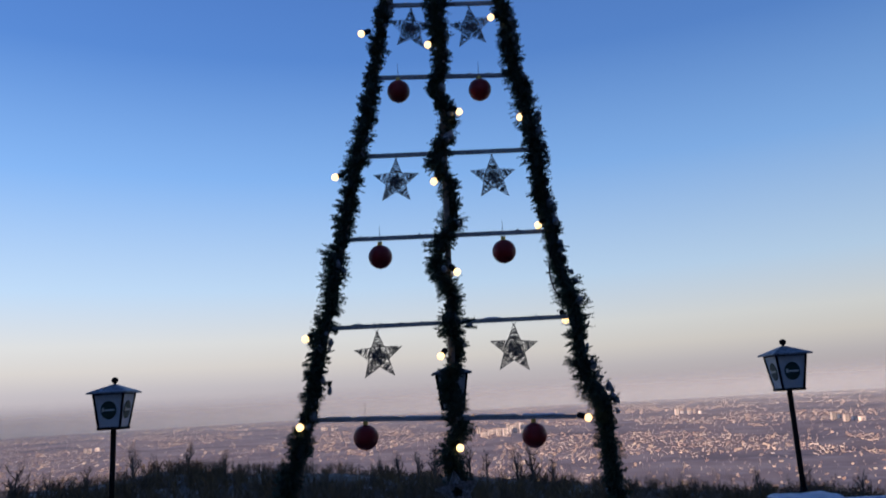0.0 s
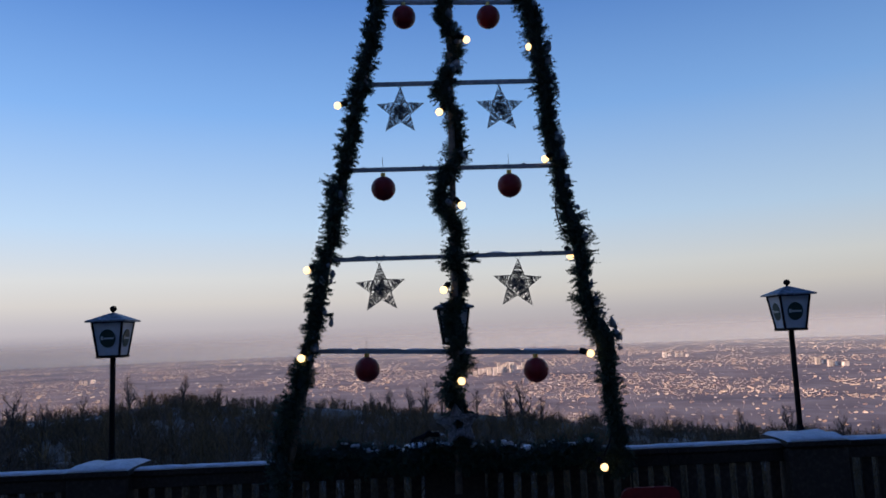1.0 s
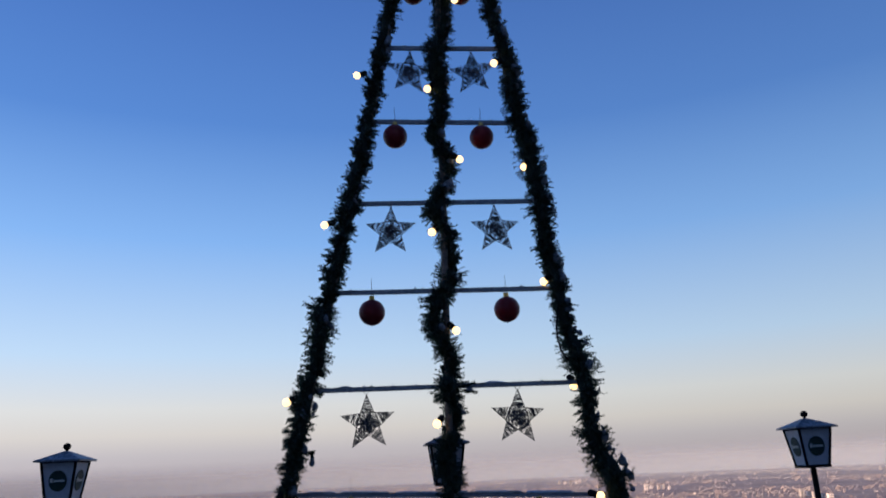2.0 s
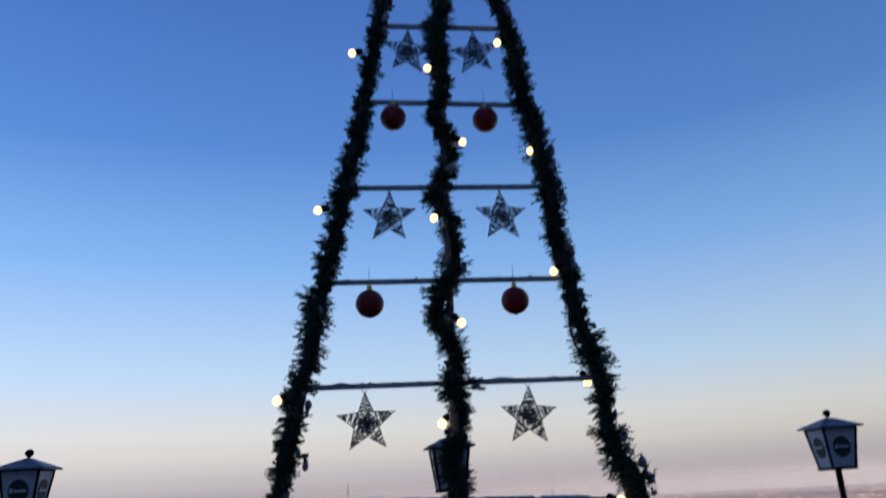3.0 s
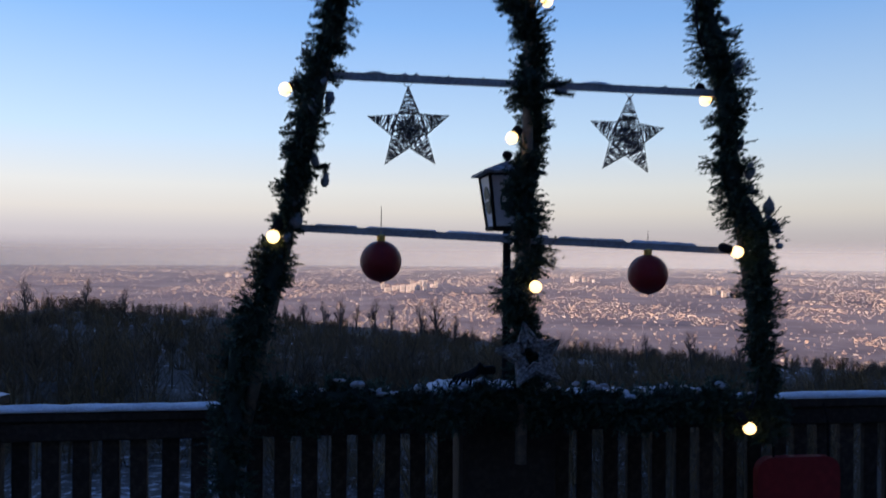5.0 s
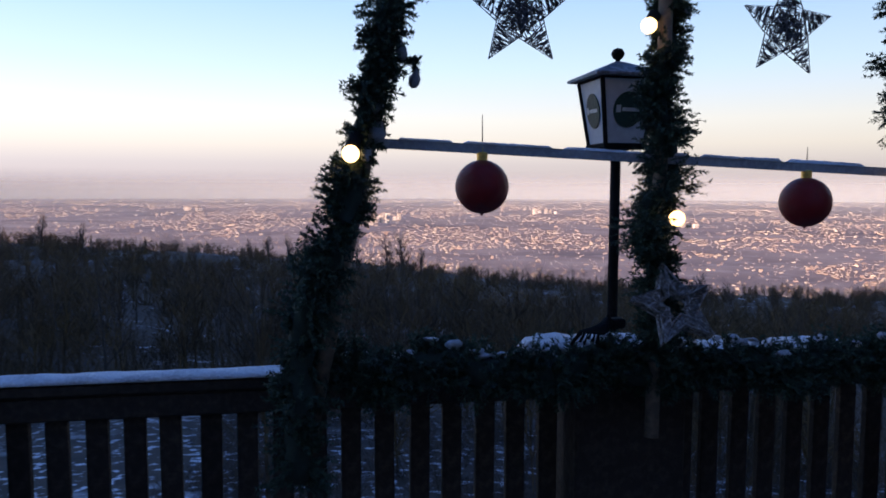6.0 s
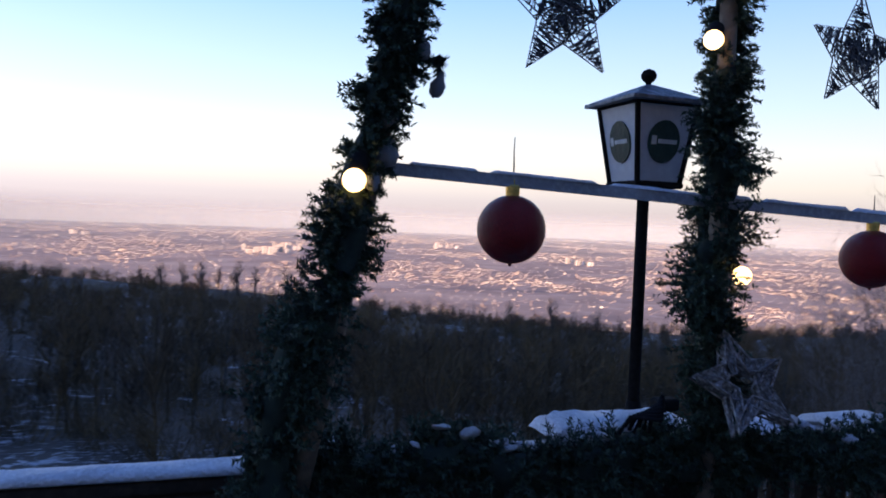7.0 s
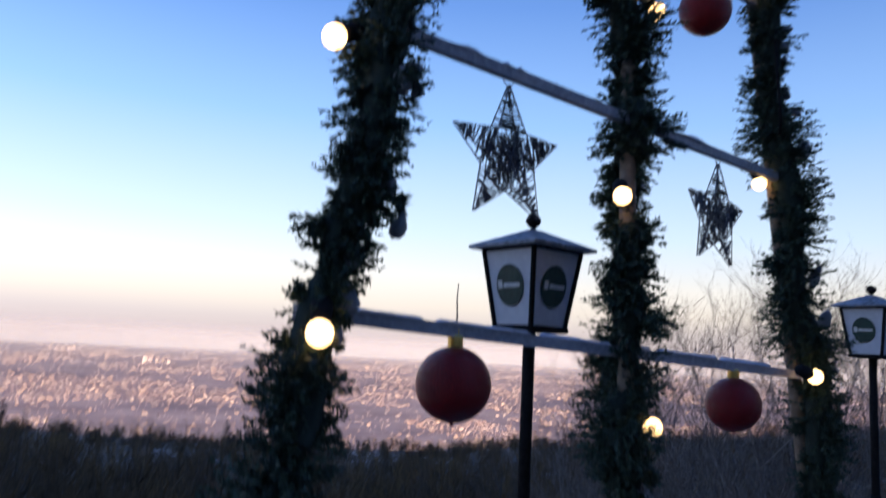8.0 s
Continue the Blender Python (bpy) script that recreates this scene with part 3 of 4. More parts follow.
RIGHT_LINE = (
    [0.85, 1.08, 1.16, 1.25, 1.33, 1.39, 1.46, 1.53, 1.60, 1.67, 1.76, 1.86, 1.95, 2.05, 2.15, 2.25, 2.36, 2.46, 2.56, 2.70, 2.81, 2.92, 3.04, 3.14, 3.26, 3.40, 3.53, 3.70, 3.88, 4.05, 4.24, 5.6],
    [1.01, 1.008, 0.992, 0.98, 0.972, 0.98, 0.99, 0.985, 0.95, 0.908, 0.882, 0.878, 0.878, 0.868, 0.852, 0.815, 0.795, 0.79, 0.768, 0.739, 0.746, 0.737, 0.731, 0.71, 0.703, 0.664, 0.64, 0.637, 0.608, 0.561, 0.549, 0.33],
    [0.056, 0.058, 0.06, 0.068, 0.075, 0.078, 0.06, 0.085, 0.098, 0.07, 0.066, 0.066, 0.074, 0.084, 0.080, 0.06, 0.06, 0.064, 0.072, 0.062, 0.068, 0.074, 0.066, 0.076, 0.065, 0.066, 0.067, 0.068, 0.05, 0.056, 0.055, 0.05],
)
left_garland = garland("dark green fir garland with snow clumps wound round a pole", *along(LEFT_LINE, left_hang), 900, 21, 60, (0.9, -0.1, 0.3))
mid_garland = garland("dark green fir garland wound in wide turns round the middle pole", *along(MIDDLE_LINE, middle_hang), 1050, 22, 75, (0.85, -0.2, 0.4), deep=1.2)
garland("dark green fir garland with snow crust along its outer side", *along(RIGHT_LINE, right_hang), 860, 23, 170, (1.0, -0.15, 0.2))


def fringe(name, base, way, length, seed):
    """One loose fir sprig with its needles."""
    rs = np.random.RandomState(seed)
    axis = np.broadcast_to(unit(np.array(way, float)), (260, 3))
    stem = np.array(base) + axis * length * rs.uniform(0.05, 1.0, (260, 1))
    lean = unit(unit(np.cross(rs.randn(260, 3), axis)) * 0.8 + axis * 0.6)
    return tri_mesh(name, needle_tris(stem, lean, 0.017 * rs.uniform(0.7, 1.1, (260, 1)), 0.0014, rs), NEEDLES)


for k, (bx, by, bz, wx, wz) in enumerate(((0.265, 3.89, 1.99, 1.0, 0.25), (0.27, 3.88, 1.97, 1.0, -0.1))):
    tagged(part("loose_sprig", fringe("loose_sprig", (bx, by, bz), (wx, -0.2, wz), 0.075, 60 + k), None, mid_garland, "loose fir sprig over the crossbar"), kind="stuff")
part("snow_clump", CLUMPS[1], None, mid_garland, m=pose(0.31, 3.885, 1.975) @ Matrix.Diagonal((0.022, 0.015, 0.012, 1)))
part("snow_clump", CLUMPS[2], None, left_garland, "drop of ice on a needle tip", m=pose(-0.428, 3.85, 1.677, 8, 10) @ Matrix.Diagonal((0.012, 0.010, 0.022, 1)))
part("loose_sprig", fringe("loose_sprig", (-0.47, 3.85, 1.715), (1.0, 0.0, 0.05), 0.05, 71), None, left_garland, "loose fir sprig")
part("loose_sprig", fringe("loose_sprig", (-0.428, 3.85, 1.73), (0.0, 0.0, -1.0), 0.035, 72), None, left_garland, "loose fir sprig")


def swag(a):
    x = -0.70 + 1.74 * a
    return (x, 3.90 + 0.012 * math.sin(x * 9), 0.995 - 0.035 * a + 0.014 * math.sin(x * 17 + 1) + 0.01 * math.sin(x * 31))


garland("dark green fir garland lying along the snowy handrail", swag, lambda a: 0.074 * (1 + 0.35 * noise.noise((a * 16, 12.0, 1.0))), 420, 24, 60, (0, 0.35, 1.0), 0.5, (0.95, 0.8, 0.5), 1.3, clumps=PLAIN_CLUMPS)

# ---- baubles ----
def bauble(wire=0.172):
    t = thing("bauble", "red glittering christmas bauble with a brass cap, hanging from a crossbar", "bauble", "baubles")
    part("ball", Geo().sphere((0, 0, 0), 0.0645, 22, 36), BAUBLE_RED, t, smooth=True)
    cap = part("cap", Geo().lathe([(0.013, 0.060), (0.0135, 0.080), (0.012, 0.083)], 16), BRASS, t, "ribbed brass cap")
    ring = [(0.009 * math.cos(w), 0, 0.088 + 0.009 * math.sin(w)) for w in np.linspace(0, 2 * math.pi, 13)]
    part("ring", Geo().tube(ring, 0.0012, 5), BRASS, cap)
    part("tie_wire", Geo().tube([(0, 0, 0.09), (0.002, 0.0, 0.115), (-0.001, 0, wire - 0.027), (0.001, 0, wire)], [0.0016, 0.0016, 0.0013, 0.0008], 5), WIRE, t, "upright end of a thin tie wire")
    part("nub", Geo().sphere((0, 0, -0.0655), 0.004, 6, 8), BAUBLE_RED, t)
    return t


BALL_X = [(0, -0.257, 0.609), (2, -0.147, 0.525), (4, -0.007, 0.457), (6, 0.12, 0.39)]
ball_one = None
for i, xl, xr in BALL_X:
    for x in (xl, xr):
        m = pose(x, bar_depth(i, x), bar_height(i, x) - (0.102 if i == 2 else 0.090 if i == 0 else 0.085), 0, 0, 37 * x * 10)
        if (i, x) == (0, 0.609):
            bauble(0.142).matrix_basis = m
        elif ball_one is None:
            ball_one = bauble()
            ball_one.matrix_basis = m
        else:
            copy_thing(ball_one, m)


# ---- wire stars ----
def star_points(radius, inner=0.42):
    return [Vector((math.sin(math.pi * k / 5) * radius * (1 if k % 2 == 0 else inner), 0, math.cos(math.pi * k / 5) * radius * (1 if k % 2 == 0 else inner))) for k in range(10)]


def wire_star(seed):
    rng = random.Random(seed)
    pts = star_points(0.133)
    t = thing("wire_star", "dark star wound from fine wire, hanging from a crossbar", "star ornament", "wire stars")
    wraps = Geo()
    for y in (-0.011, 0.011):
        loop = [p + Vector((0, y * (0.25 if k % 2 == 0 else 1.2), 0)) for k, p in enumerate(pts)]
        part("outline", Geo().tube(loop + loop[:2], 0.0017, 5), WIRE, t)
    for k in range(0, 10, 2):
        tip, a, b = pts[k], pts[(k - 1) % 10], pts[(k + 1) % 10]
        for j in range(44):
            u, v = rng.uniform(0.05, 1), 0
            v = min(1, max(0.03, u + rng.gauss(0, 0.09)))
            y = rng.choice((-1, 1)) * 0.011 * min(u, v) * rng.uniform(0.6, 1.3)
            wraps.tube([tip.lerp(a, u) + Vector((0, y, 0)), tip.lerp(b, v) + Vector((0, y, 0))], rng.uniform(0.001, 0.0018), 3, False)
        for j in range(1):
            y = rng.uniform(-0.01, 0.01)
            wraps.tube([tip.lerp((a + b) / 2, 0.06), a.lerp(b, rng.uniform(0.2, 0.8)) + Vector((0, y, 0))], 0.001, 3, False)
    for j in range(95):
        w = rng.uniform(0, 2 * math.pi)
        w2 = w + rng.uniform(1.3, 3.6)
        r1, r2 = rng.uniform(0.03, 0.062), rng.uniform(0.03, 0.062)
        y = rng.choice((-1, 1)) * rng.uniform(0.006, 0.016)
        wraps.tube([(r1 * math.sin(w), y, r1 * math.cos(w)), (r2 * math.sin(w2), y + rng.uniform(-0.004, 0.004), r2 * math.cos(w2))], rng.uniform(0.001, 0.0018), 3, False)
    tagged(part("wire_winding", wraps, WIRE, t, "tangled fine wire winding"), kind="stuff")
    ring = [(0.013 * math.cos(w), 0, 0.145 + 0.013 * math.sin(w)) for w in np.linspace(0, 2 * math.pi, 15)]
    part("hanging_ring", Geo().tube(ring, 0.0012, 5), WIRE, t)
    return t


STAR_X = [(1, -0.174, 0.538), (3, -0.044, 0.497), (5, 0.08, 0.432)]
stars = [wire_star(5), wire_star(6)]
placed = 0
for i, xl, xr in STAR_X:
    for x in (xl, xr):
        m = pose(x, bar_depth(i, x), bar_height(i, x) - (0.156 if i == 1 else 0.151), 0, (-2, 3, 2, -1, 3, -2)[placed], (0, 4, -5, 8, 12, -10)[placed])
        if placed < 2:
            stars[placed].matrix_basis = m
        else:
            copy_thing(stars[placed % 2], m)
        placed += 1


# ---- string lights ----
def festoon_bulb():
    t = thing("festoon_bulb", "glowing round warm white festoon bulb in a black socket", "light bulb", "festoon bulbs")
    part("globe", Geo().sphere((0, 0, 0), 0.0195, 14, 20), BULB, t, "glowing frosted globe", smooth=True)
    part("socket", Geo().lathe([(0.012, 0.016), (0.015, 0.021), (0.016, 0.05), (0.012, 0.056), (0.006, 0.06)], 14), CABLE, t, "black rubber socket", smooth=True)
    return t


bulb_one = None
for x, y, z, rx, ry in BULBS:
    m = pose(x, y, z, rx, ry, 0)
    if bulb_one is None:
        bulb_one = festoon_bulb()
        bulb_one.matrix_basis = m
    else:
        copy_thing(bulb_one, m)


def cable(pts, radius=0.0045, label="black festoon cable running along a pole"):
    g2 = Geo()
    dense = []
    pts = [Vector(p) for p in pts]
    for i in range(len(pts) - 1):
        p0, p1, p2, p3 = pts[max(i - 1, 0)], pts[i], pts[i + 1], pts[min(i + 2, len(pts) - 1)]
        for k in range(8):
            s = k / 8
            dense.append(0.5 * ((2 * p1) + (p2 - p0) * s + (2 * p0 - 5 * p1 + 4 * p2 - p3) * s * s + (3 * p1 - p0 - 3 * p2 + p3) * s ** 3))
    dense.append(pts[-1])
    g2.tube(dense, radius, 6)
    return tagged(new("festoon_cable", g2.mesh("festoon_cable", CABLE, smooth=True)), label, "cable")


for line, hang in ((LEFT_LINE, left_hang), (MIDDLE_LINE, middle_hang), (RIGHT_LINE, right_hang)):
    course = along(line, hang)[0]
    cable([Vector(course(a)) + Vector((0.02 * math.cos(a * 40), 0.02 * math.sin(a * 40), 0)) for a in np.linspace(0.02, 0.99, 40)])
cable([(0.79, 3.9, 2.42), (0.765, 3.88, 2.33), (0.752, 3.87, 2.24), (0.765, 3.87, 2.15), (0.80, 3.89, 2.10)], 0.004, "black cable hanging in a loose loop")
cable([(0.965, 3.86, 1.06), (0.935, 3.825, 1.01), (0.91, 3.815, 0.965)], 0.004, "short black cable down to the lowest bulb")

# ---- frosted star and plugs at the foot of the middle pole ----
t = thing("wicker_star", "pale frosted wicker star with a star-shaped opening, leaning on the garland", "star ornament", m=pose(0.195, 3.80, 1.150, -32, -6, 4))
outer, inner = star_points(0.110, 0.48), star_points(0.058, 0.45)
rng = random.Random(77)
weave = Geo()
for pts in (outer, inner):
    for y in (-0.012, 0.012):
        part("rim", Geo().tube([p + Vector((0, y, 0)) for p in pts + pts[:2]], 0.003, 5), FROSTED_WICKER, t)
for k in range(10):
    for j in range(26):
        a, b = rng.random(), rng.random()
        y = rng.uniform(-0.014, 0.014)
        k2 = (k + rng.choice((0, 0, 1, 9))) % 10
        weave.tube([outer[k].lerp(outer[(k + 1) % 10], a) + Vector((0, y, 0)), inner[k2].lerp(inner[(k2 + 1) % 10], b) + Vector((0, y * 0.5, 0))], rng.uniform(0.0016, 0.0042), 4, False)
tagged(part("weave", weave, FROSTED_WICKER, t, "pale woven strands"), kind="stuff")

t = thing("cable_bundle", "bundle of black plug leads drooping onto the snowy rail", "cable")
for j in range(7):
    a = j / 6
    part("lead", Geo().tube([(0.065, 3.868, 1.10), (0.045 - 0.025 * a, 3.845 - 0.006 * j, 1.122 - 0.006 * j), (0.02 - 0.05 * a, 3.835, 1.10 - 0.012 * a), (0.015 - 0.065 * a, 3.84, 1.055 + 0.006 * (j % 3))], 0.0042, 6), CABLE, t, smooth=True)
part("plug_block", Geo().box((0.05, 3.865, 1.085), (0.10, 3.895, 1.11), 0.004), CABLE, t, "black socket block")
for k, (x, w, d) in enumerate(((0.07, 0.17, 0.046), (0.5, 0.10, 0.03), (0.75, 0.10, 0.03), (-0.58, 0.07, 0.03))):
    heap = lumpy_slab(x - w, x + w, 3.98, 4.16, 0.985 if k == 0 else 0.97, d, 30 + k, 20, 8)
    tagged(new("snow_drift", heap.mesh("snow_drift", SNOW, smooth=True)), "small heap of old snow on the handrail", "snow", "snow drifts")


# ---- lanterns on the pillars ----
def lantern():
    t = thing("lantern", "square lantern with white panels and round emblems on thin post", "street lamp", "terrace lanterns")
    part("post", Geo().tube([(0, 0, 0.97), (0, 0, 1.56)], 0.0145, 16), LANTERN_METAL, t, smooth=True)
    part("foot", Geo().lathe([(0.045, 0.985), (0.045, 0.995), (0.02, 1.005), (0.017, 1.03)], 18), LANTERN_METAL, t, smooth=True)
    part("base_plate", Geo().box((-0.066, -0.066, 1.545), (0.066, 0.066, 1.56), 0.004), LANTERN_METAL, t)
    z0, z1, a, b = 1.56, 1.735, 0.057, 0.081
    for k in range(4):
        w = math.pi / 2 * k
        c, s = round(math.cos(w)), round(math.sin(w))
        def turned(x, y, z):
            return (c * x - s * y, s * x + c * y, z)
        panel = Geo()
        q = [(-a, -a, z0), (a, -a, z0), (b, -b, z1), (-b, -b, z1)]
        inn = [(x * 0.96, y + 0.005, z) for x, y, z in q]
        panel.add([turned(*p) for p in q + inn], [(0, 1, 2, 3), (7, 6, 5, 4), (0, 4, 5, 1), (1, 5, 6, 2), (2, 6, 7, 3), (3, 7, 4, 0)])
        pan = part("panel", panel, OPAL, t, "white opal panel")
        disc, bars = Geo(), Geo()
        mid, tilt = (z0 + z1) / 2 + 0.004, (b - a) / (z1 - z0)
        ring = []
        for depth in (0.001, 0.0035):
            for j in range(28):
                u = 2 * math.pi * j / 28
                x, z = 0.043 * math.cos(u), mid + 0.049 * math.sin(u)
                ring.append(turned(x, -(a + (z - z0) * tilt) - depth, z))
        disc.add(ring, [tuple(range(28, 56))] + [(j, (j + 1) % 28, 28 + (j + 1) % 28, 28 + j) for j in range(28)])
        em = part("emblem", disc, EMBLEM, pan, "dark green round emblem")
        for x0, x1, dz, hh in ((-0.036, -0.022, 0.002, 0.010), (-0.018, 0.034, 0.0, 0.005)):
            v = []
            for x, z in ((x0, mid + dz - hh), (x1, mid + dz - hh), (x1, mid + dz + hh), (x0, mid + dz + hh)):
                v.append(turned(x, -(a + (z - z0) * tilt) - 0.0055, z))
            bars.add(v, [(0, 1, 2, 3)])
        part("emblem_bar", bars, EMBLEM_BAR, pan)
        edge = Geo().tube([turned(-a - 0.001, -a - 0.001, z0 - 0.004), turned(-b - 0.001, -b - 0.001, z1 + 0.002)], 0.0065, 6)
        part("corner_bar", edge, LANTERN_METAL, t)
    part("top_frame", Geo().box((-0.087, -0.087, 1.735), (0.087, 0.087, 1.744), 0.003), LANTERN_METAL, t)
    e = 0.109
    roof = Geo()
    lower = [(-e, -e, 1.741), (e, -e, 1.741), (e, e, 1.741), (-e, e, 1.741)]
    rim2 = [(x, y, 1.749) for x, y, _ in lower]
    top = [(x * 0.1, y * 0.1, 1.792) for x, y, _ in lower]
    roof.add(lower + rim2 + top, [(3, 2, 1, 0)] + [(k, (k + 1) % 4, 4 + (k + 1) % 4, 4 + k) for k in range(4)] + [(4 + k, 4 + (k + 1) % 4, 8 + (k + 1) % 4, 8 + k) for k in range(4)] + [(8, 9, 10, 11)])
    part("roof", roof, ROOF_METAL, t, "grey metal roof dusted with frost")
    part("finial", Geo().lathe([(0.008, 1.79), (0.006, 1.797), (0.013, 1.802), (0.0185, 1.811), (0.0185, 1.818), (0.013, 1.827), (0.003, 1.831)], 18), LANTERN_METAL, t, smooth=True)
    return t


lan = lantern()
LANTERNS = [(-1.680, 4.215, 0), (0.203, 4.195, 2), (2.085, 4.195, -1)]
lan.matrix_basis = pose(LANTERNS[0][0], LANTERNS[0][1], -0.004)
for x, y, turn in LANTERNS[1:]:
    copy_thing(lan, pose(x, y, -0.004, 0, 0, turn))

# ---- red panel on the railing ----
t = thing("red_panel", "red panel with rounded corners and white swirl on the railing", "sign")
pan = Geo()
x0, x1, z0, z1, cr = 1.02, 1.32, 0.29, 0.775, 0.05
outline = []
for cx, cz, w0 in ((x1 - cr, z1 - cr, 0), (x0 + cr, z1 - cr, 90), (x0 + cr, z0 + cr, 180), (x1 - cr, z0 + cr, 270)):
    outline += [(cx + cr * math.cos(radians(w0 + 15 * k)), cz + cr * math.sin(radians(w0 + 15 * k))) for k in range(7)]
n = len(outline)
pan.add([(x, 3.955, z) for x, z in outline] + [(x, 3.985, z) for x, z in outline], [tuple(range(n)), tuple(range(n, 2 * n))[::-1]] + [(k, n + k, n + (k + 1) % n, (k + 1) % n) for k in range(n)])
part("board", pan, RED_PANEL, t)
swirl = [(1.215 + (0.012 + 0.011 * w) * math.cos(w), 3.953, 0.565 + (0.008 + 0.007 * w) * math.sin(w)) for w in np.linspace(0.5, 10, 40)]
part("swirl", Geo().tube(swirl, 0.004, 6), PANEL_MARK, t, "white swirl")
for x in (1.08, 1.28):
    part("hook", Geo().tube([(x, 3.96, 0.77), (x, 3.965, 0.90), (x, 3.99, 0.95)], 0.004, 6), LANTERN_METAL, t)


# ---- trees and scrub ----
def bare_tree_geo(seed, height, boughs=11, forks=5, twigs=5, lean=0.06, spread=0.75, stout=0.0055):
    rng = random.Random(seed)
    trunk, crown = Geo(), Geo()
    pts, p = [], Vector((0, 0, 0))
    d = Vector((rng.uniform(-lean, lean), rng.uniform(-lean, lean), 1)).normalized()
    for i in range(8):
        pts.append(p.copy())
        p = p + d * height / 7
        d = (d + Vector((rng.uniform(-0.09, 0.09), rng.uniform(-0.09, 0.09), 0))).normalized()
    rad = [height * 2.5 * stout * (1 - 0.9 * i / 7) for i in range(8)]
    trunk.tube(pts, rad, 7)

    def limb(start, way, length, r, level):
        way = way.normalized()
        mids = [start, start + way * length * 0.45 + Vector((rng.uniform(-1, 1), rng.uniform(-1, 1), 0)) * length * 0.05]
        way2 = (way + Vector((rng.uniform(-0.2, 0.2), rng.uniform(-0.2, 0.2), 0.28))).normalized()
        mids.append(mids[1] + way2 * length * 0.55)
        crown.tube(mids, [r, r * 0.7, r * 0.3], 4 if level == 0 else 3, False)
        if level == 2:
            return
        for k in range(forks if level == 0 else twigs):
            s = rng.uniform(0.25, 1.0)
            q = mids[0].lerp(mids[1], s * 2) if s < 0.5 else mids[1].lerp(mids[2], s * 2 - 1)
            side = Vector((rng.gauss(0, 1), rng.gauss(0, 1), rng.gauss(0.35, 0.6)))
            limb(q, way2 * 0.9 + side.normalized() * 0.75, length * rng.uniform(0.4, 0.65), max(r * 0.5, height * stout * 0.12), level + 1)

    for i in range(boughs):
        s = 0.22 + 0.76 * (i + rng.random()) / boughs
        k = min(6, int(s * 7))
        q = pts[k].lerp(pts[k + 1], s * 7 - k)
        w = rng.uniform(0, 2 * math.pi)
        limb(q, Vector((math.cos(w) * spread, math.sin(w) * spread, rng.uniform(0.6, 1.2))), height * 0.33 * (1.3 - 0.75 * s), height * stout * (1.2 - s), 0)
    return trunk, crown


TREES = []
for k, (h, b) in enumerate(((7.5, 11), (6.5, 12), (8.5, 10), (6.0, 13), (7.0, 9))):
    tr, cr2 = bare_tree_geo(300 + k, h, b)
    TREES.append((tr.mesh("trunk", BARK, smooth=True), cr2.mesh("crown", TWIGS)))
SHRUBS = []
for k in range(3):
    tr, cr2 = bare_tree_geo(360 + k, 4.6, 15, 6, 6, 0.1, 0.85, 0.0026)
    SHRUBS.append((tr.mesh("trunk", FROSTED_TWIGS, smooth=True), cr2.mesh("crown", FROSTED_TWIGS)))


def top_of(meshes):
    return max(v.co.z for me in meshes for v in me.vertices)


SLENDER = []
for k in range(3):
    tr, cr2 = bare_tree_geo(420 + k, 8.0, 14, 5, 5, 0.08, 0.55, 0.020)
    SLENDER.append((tr.mesh("trunk", BARK, smooth=True), cr2.mesh("crown", TWIGS)))
TOPS = {me[1].name: top_of(me) for me in TREES + SHRUBS + SLENDER}


def plant(name, meshes, label, group, x, y, tall, turn):
    t = thing(name, label, "tree" if name == "bare_tree" else "shrub", group, m=Matrix.Translation((x, y, land(x, y) - 0.1)) @ pose(0, 0, 0, 0, 0, turn) @ Matrix.Scale(tall / TOPS[meshes[1].name], 4))
    part("trunk", meshes[0], None, t)
    part("crown", meshes[1], None, t, "bare winter twigs")


rng = random.Random(91)
for i in range(150):
    az = rng.uniform(-42, 62)
    r = rng.choice((rng.uniform(100, 128), rng.uniform(60, 125), rng.uniform(28, 70)))
    k = ridge_angle(az)
    x, y = r * math.sin(radians(az)), r * math.cos(radians(az))
    room = 1.5 + r * k - land(x, y)
    tall = max(2.2, min(8.5, room + (rng.uniform(0.2, 2.6) if r > 95 else rng.uniform(-0.8, 0.8))))
    kind = TREES[i % 5]
    plant("bare_tree", kind, "bare deciduous tree in a dark winter wood", "bare trees of the wood", x, y, tall, rng.uniform(0, 360))
# slender trees standing out against the plain, and a hazy clump beside them
for az, r, top in ((-21.5, 110, -1.5), (-18.0, 112, -1.6), (-15.5, 108, -2.4), (-24.5, 104, -2.6), (-30.5, 60, -2.2), (-28.5, 70, -1.8), (-32.5, 52, -2.6), (-27, 64, -2.8), (-29.5, 45, -3.2), (-4.5, 115, -3.6), (-3.2, 112, -3.2), (-1.8, 114, -3.4), (-0.6, 110, -3.0), (0.6, 118, -3.6), (2.0, 114, -3.2), (3.2, 116, -3.6), (5.5, 110, -3.4), (6.6, 113, -3.0), (8, 116, -4.2), (22, 100, -5.4), (25, 90, -5.2), (28, 95, -5.6)):
    x, y = r * math.sin(radians(az)), r * math.cos(radians(az))
    h = 1.5 + r * math.tan(radians(top)) - land(x, y)
    plant("bare_tree", SLENDER[int(r) % 3], "slender bare tree rising above the wooded ridge", "bare trees of the wood", x, y, h, az * 40)
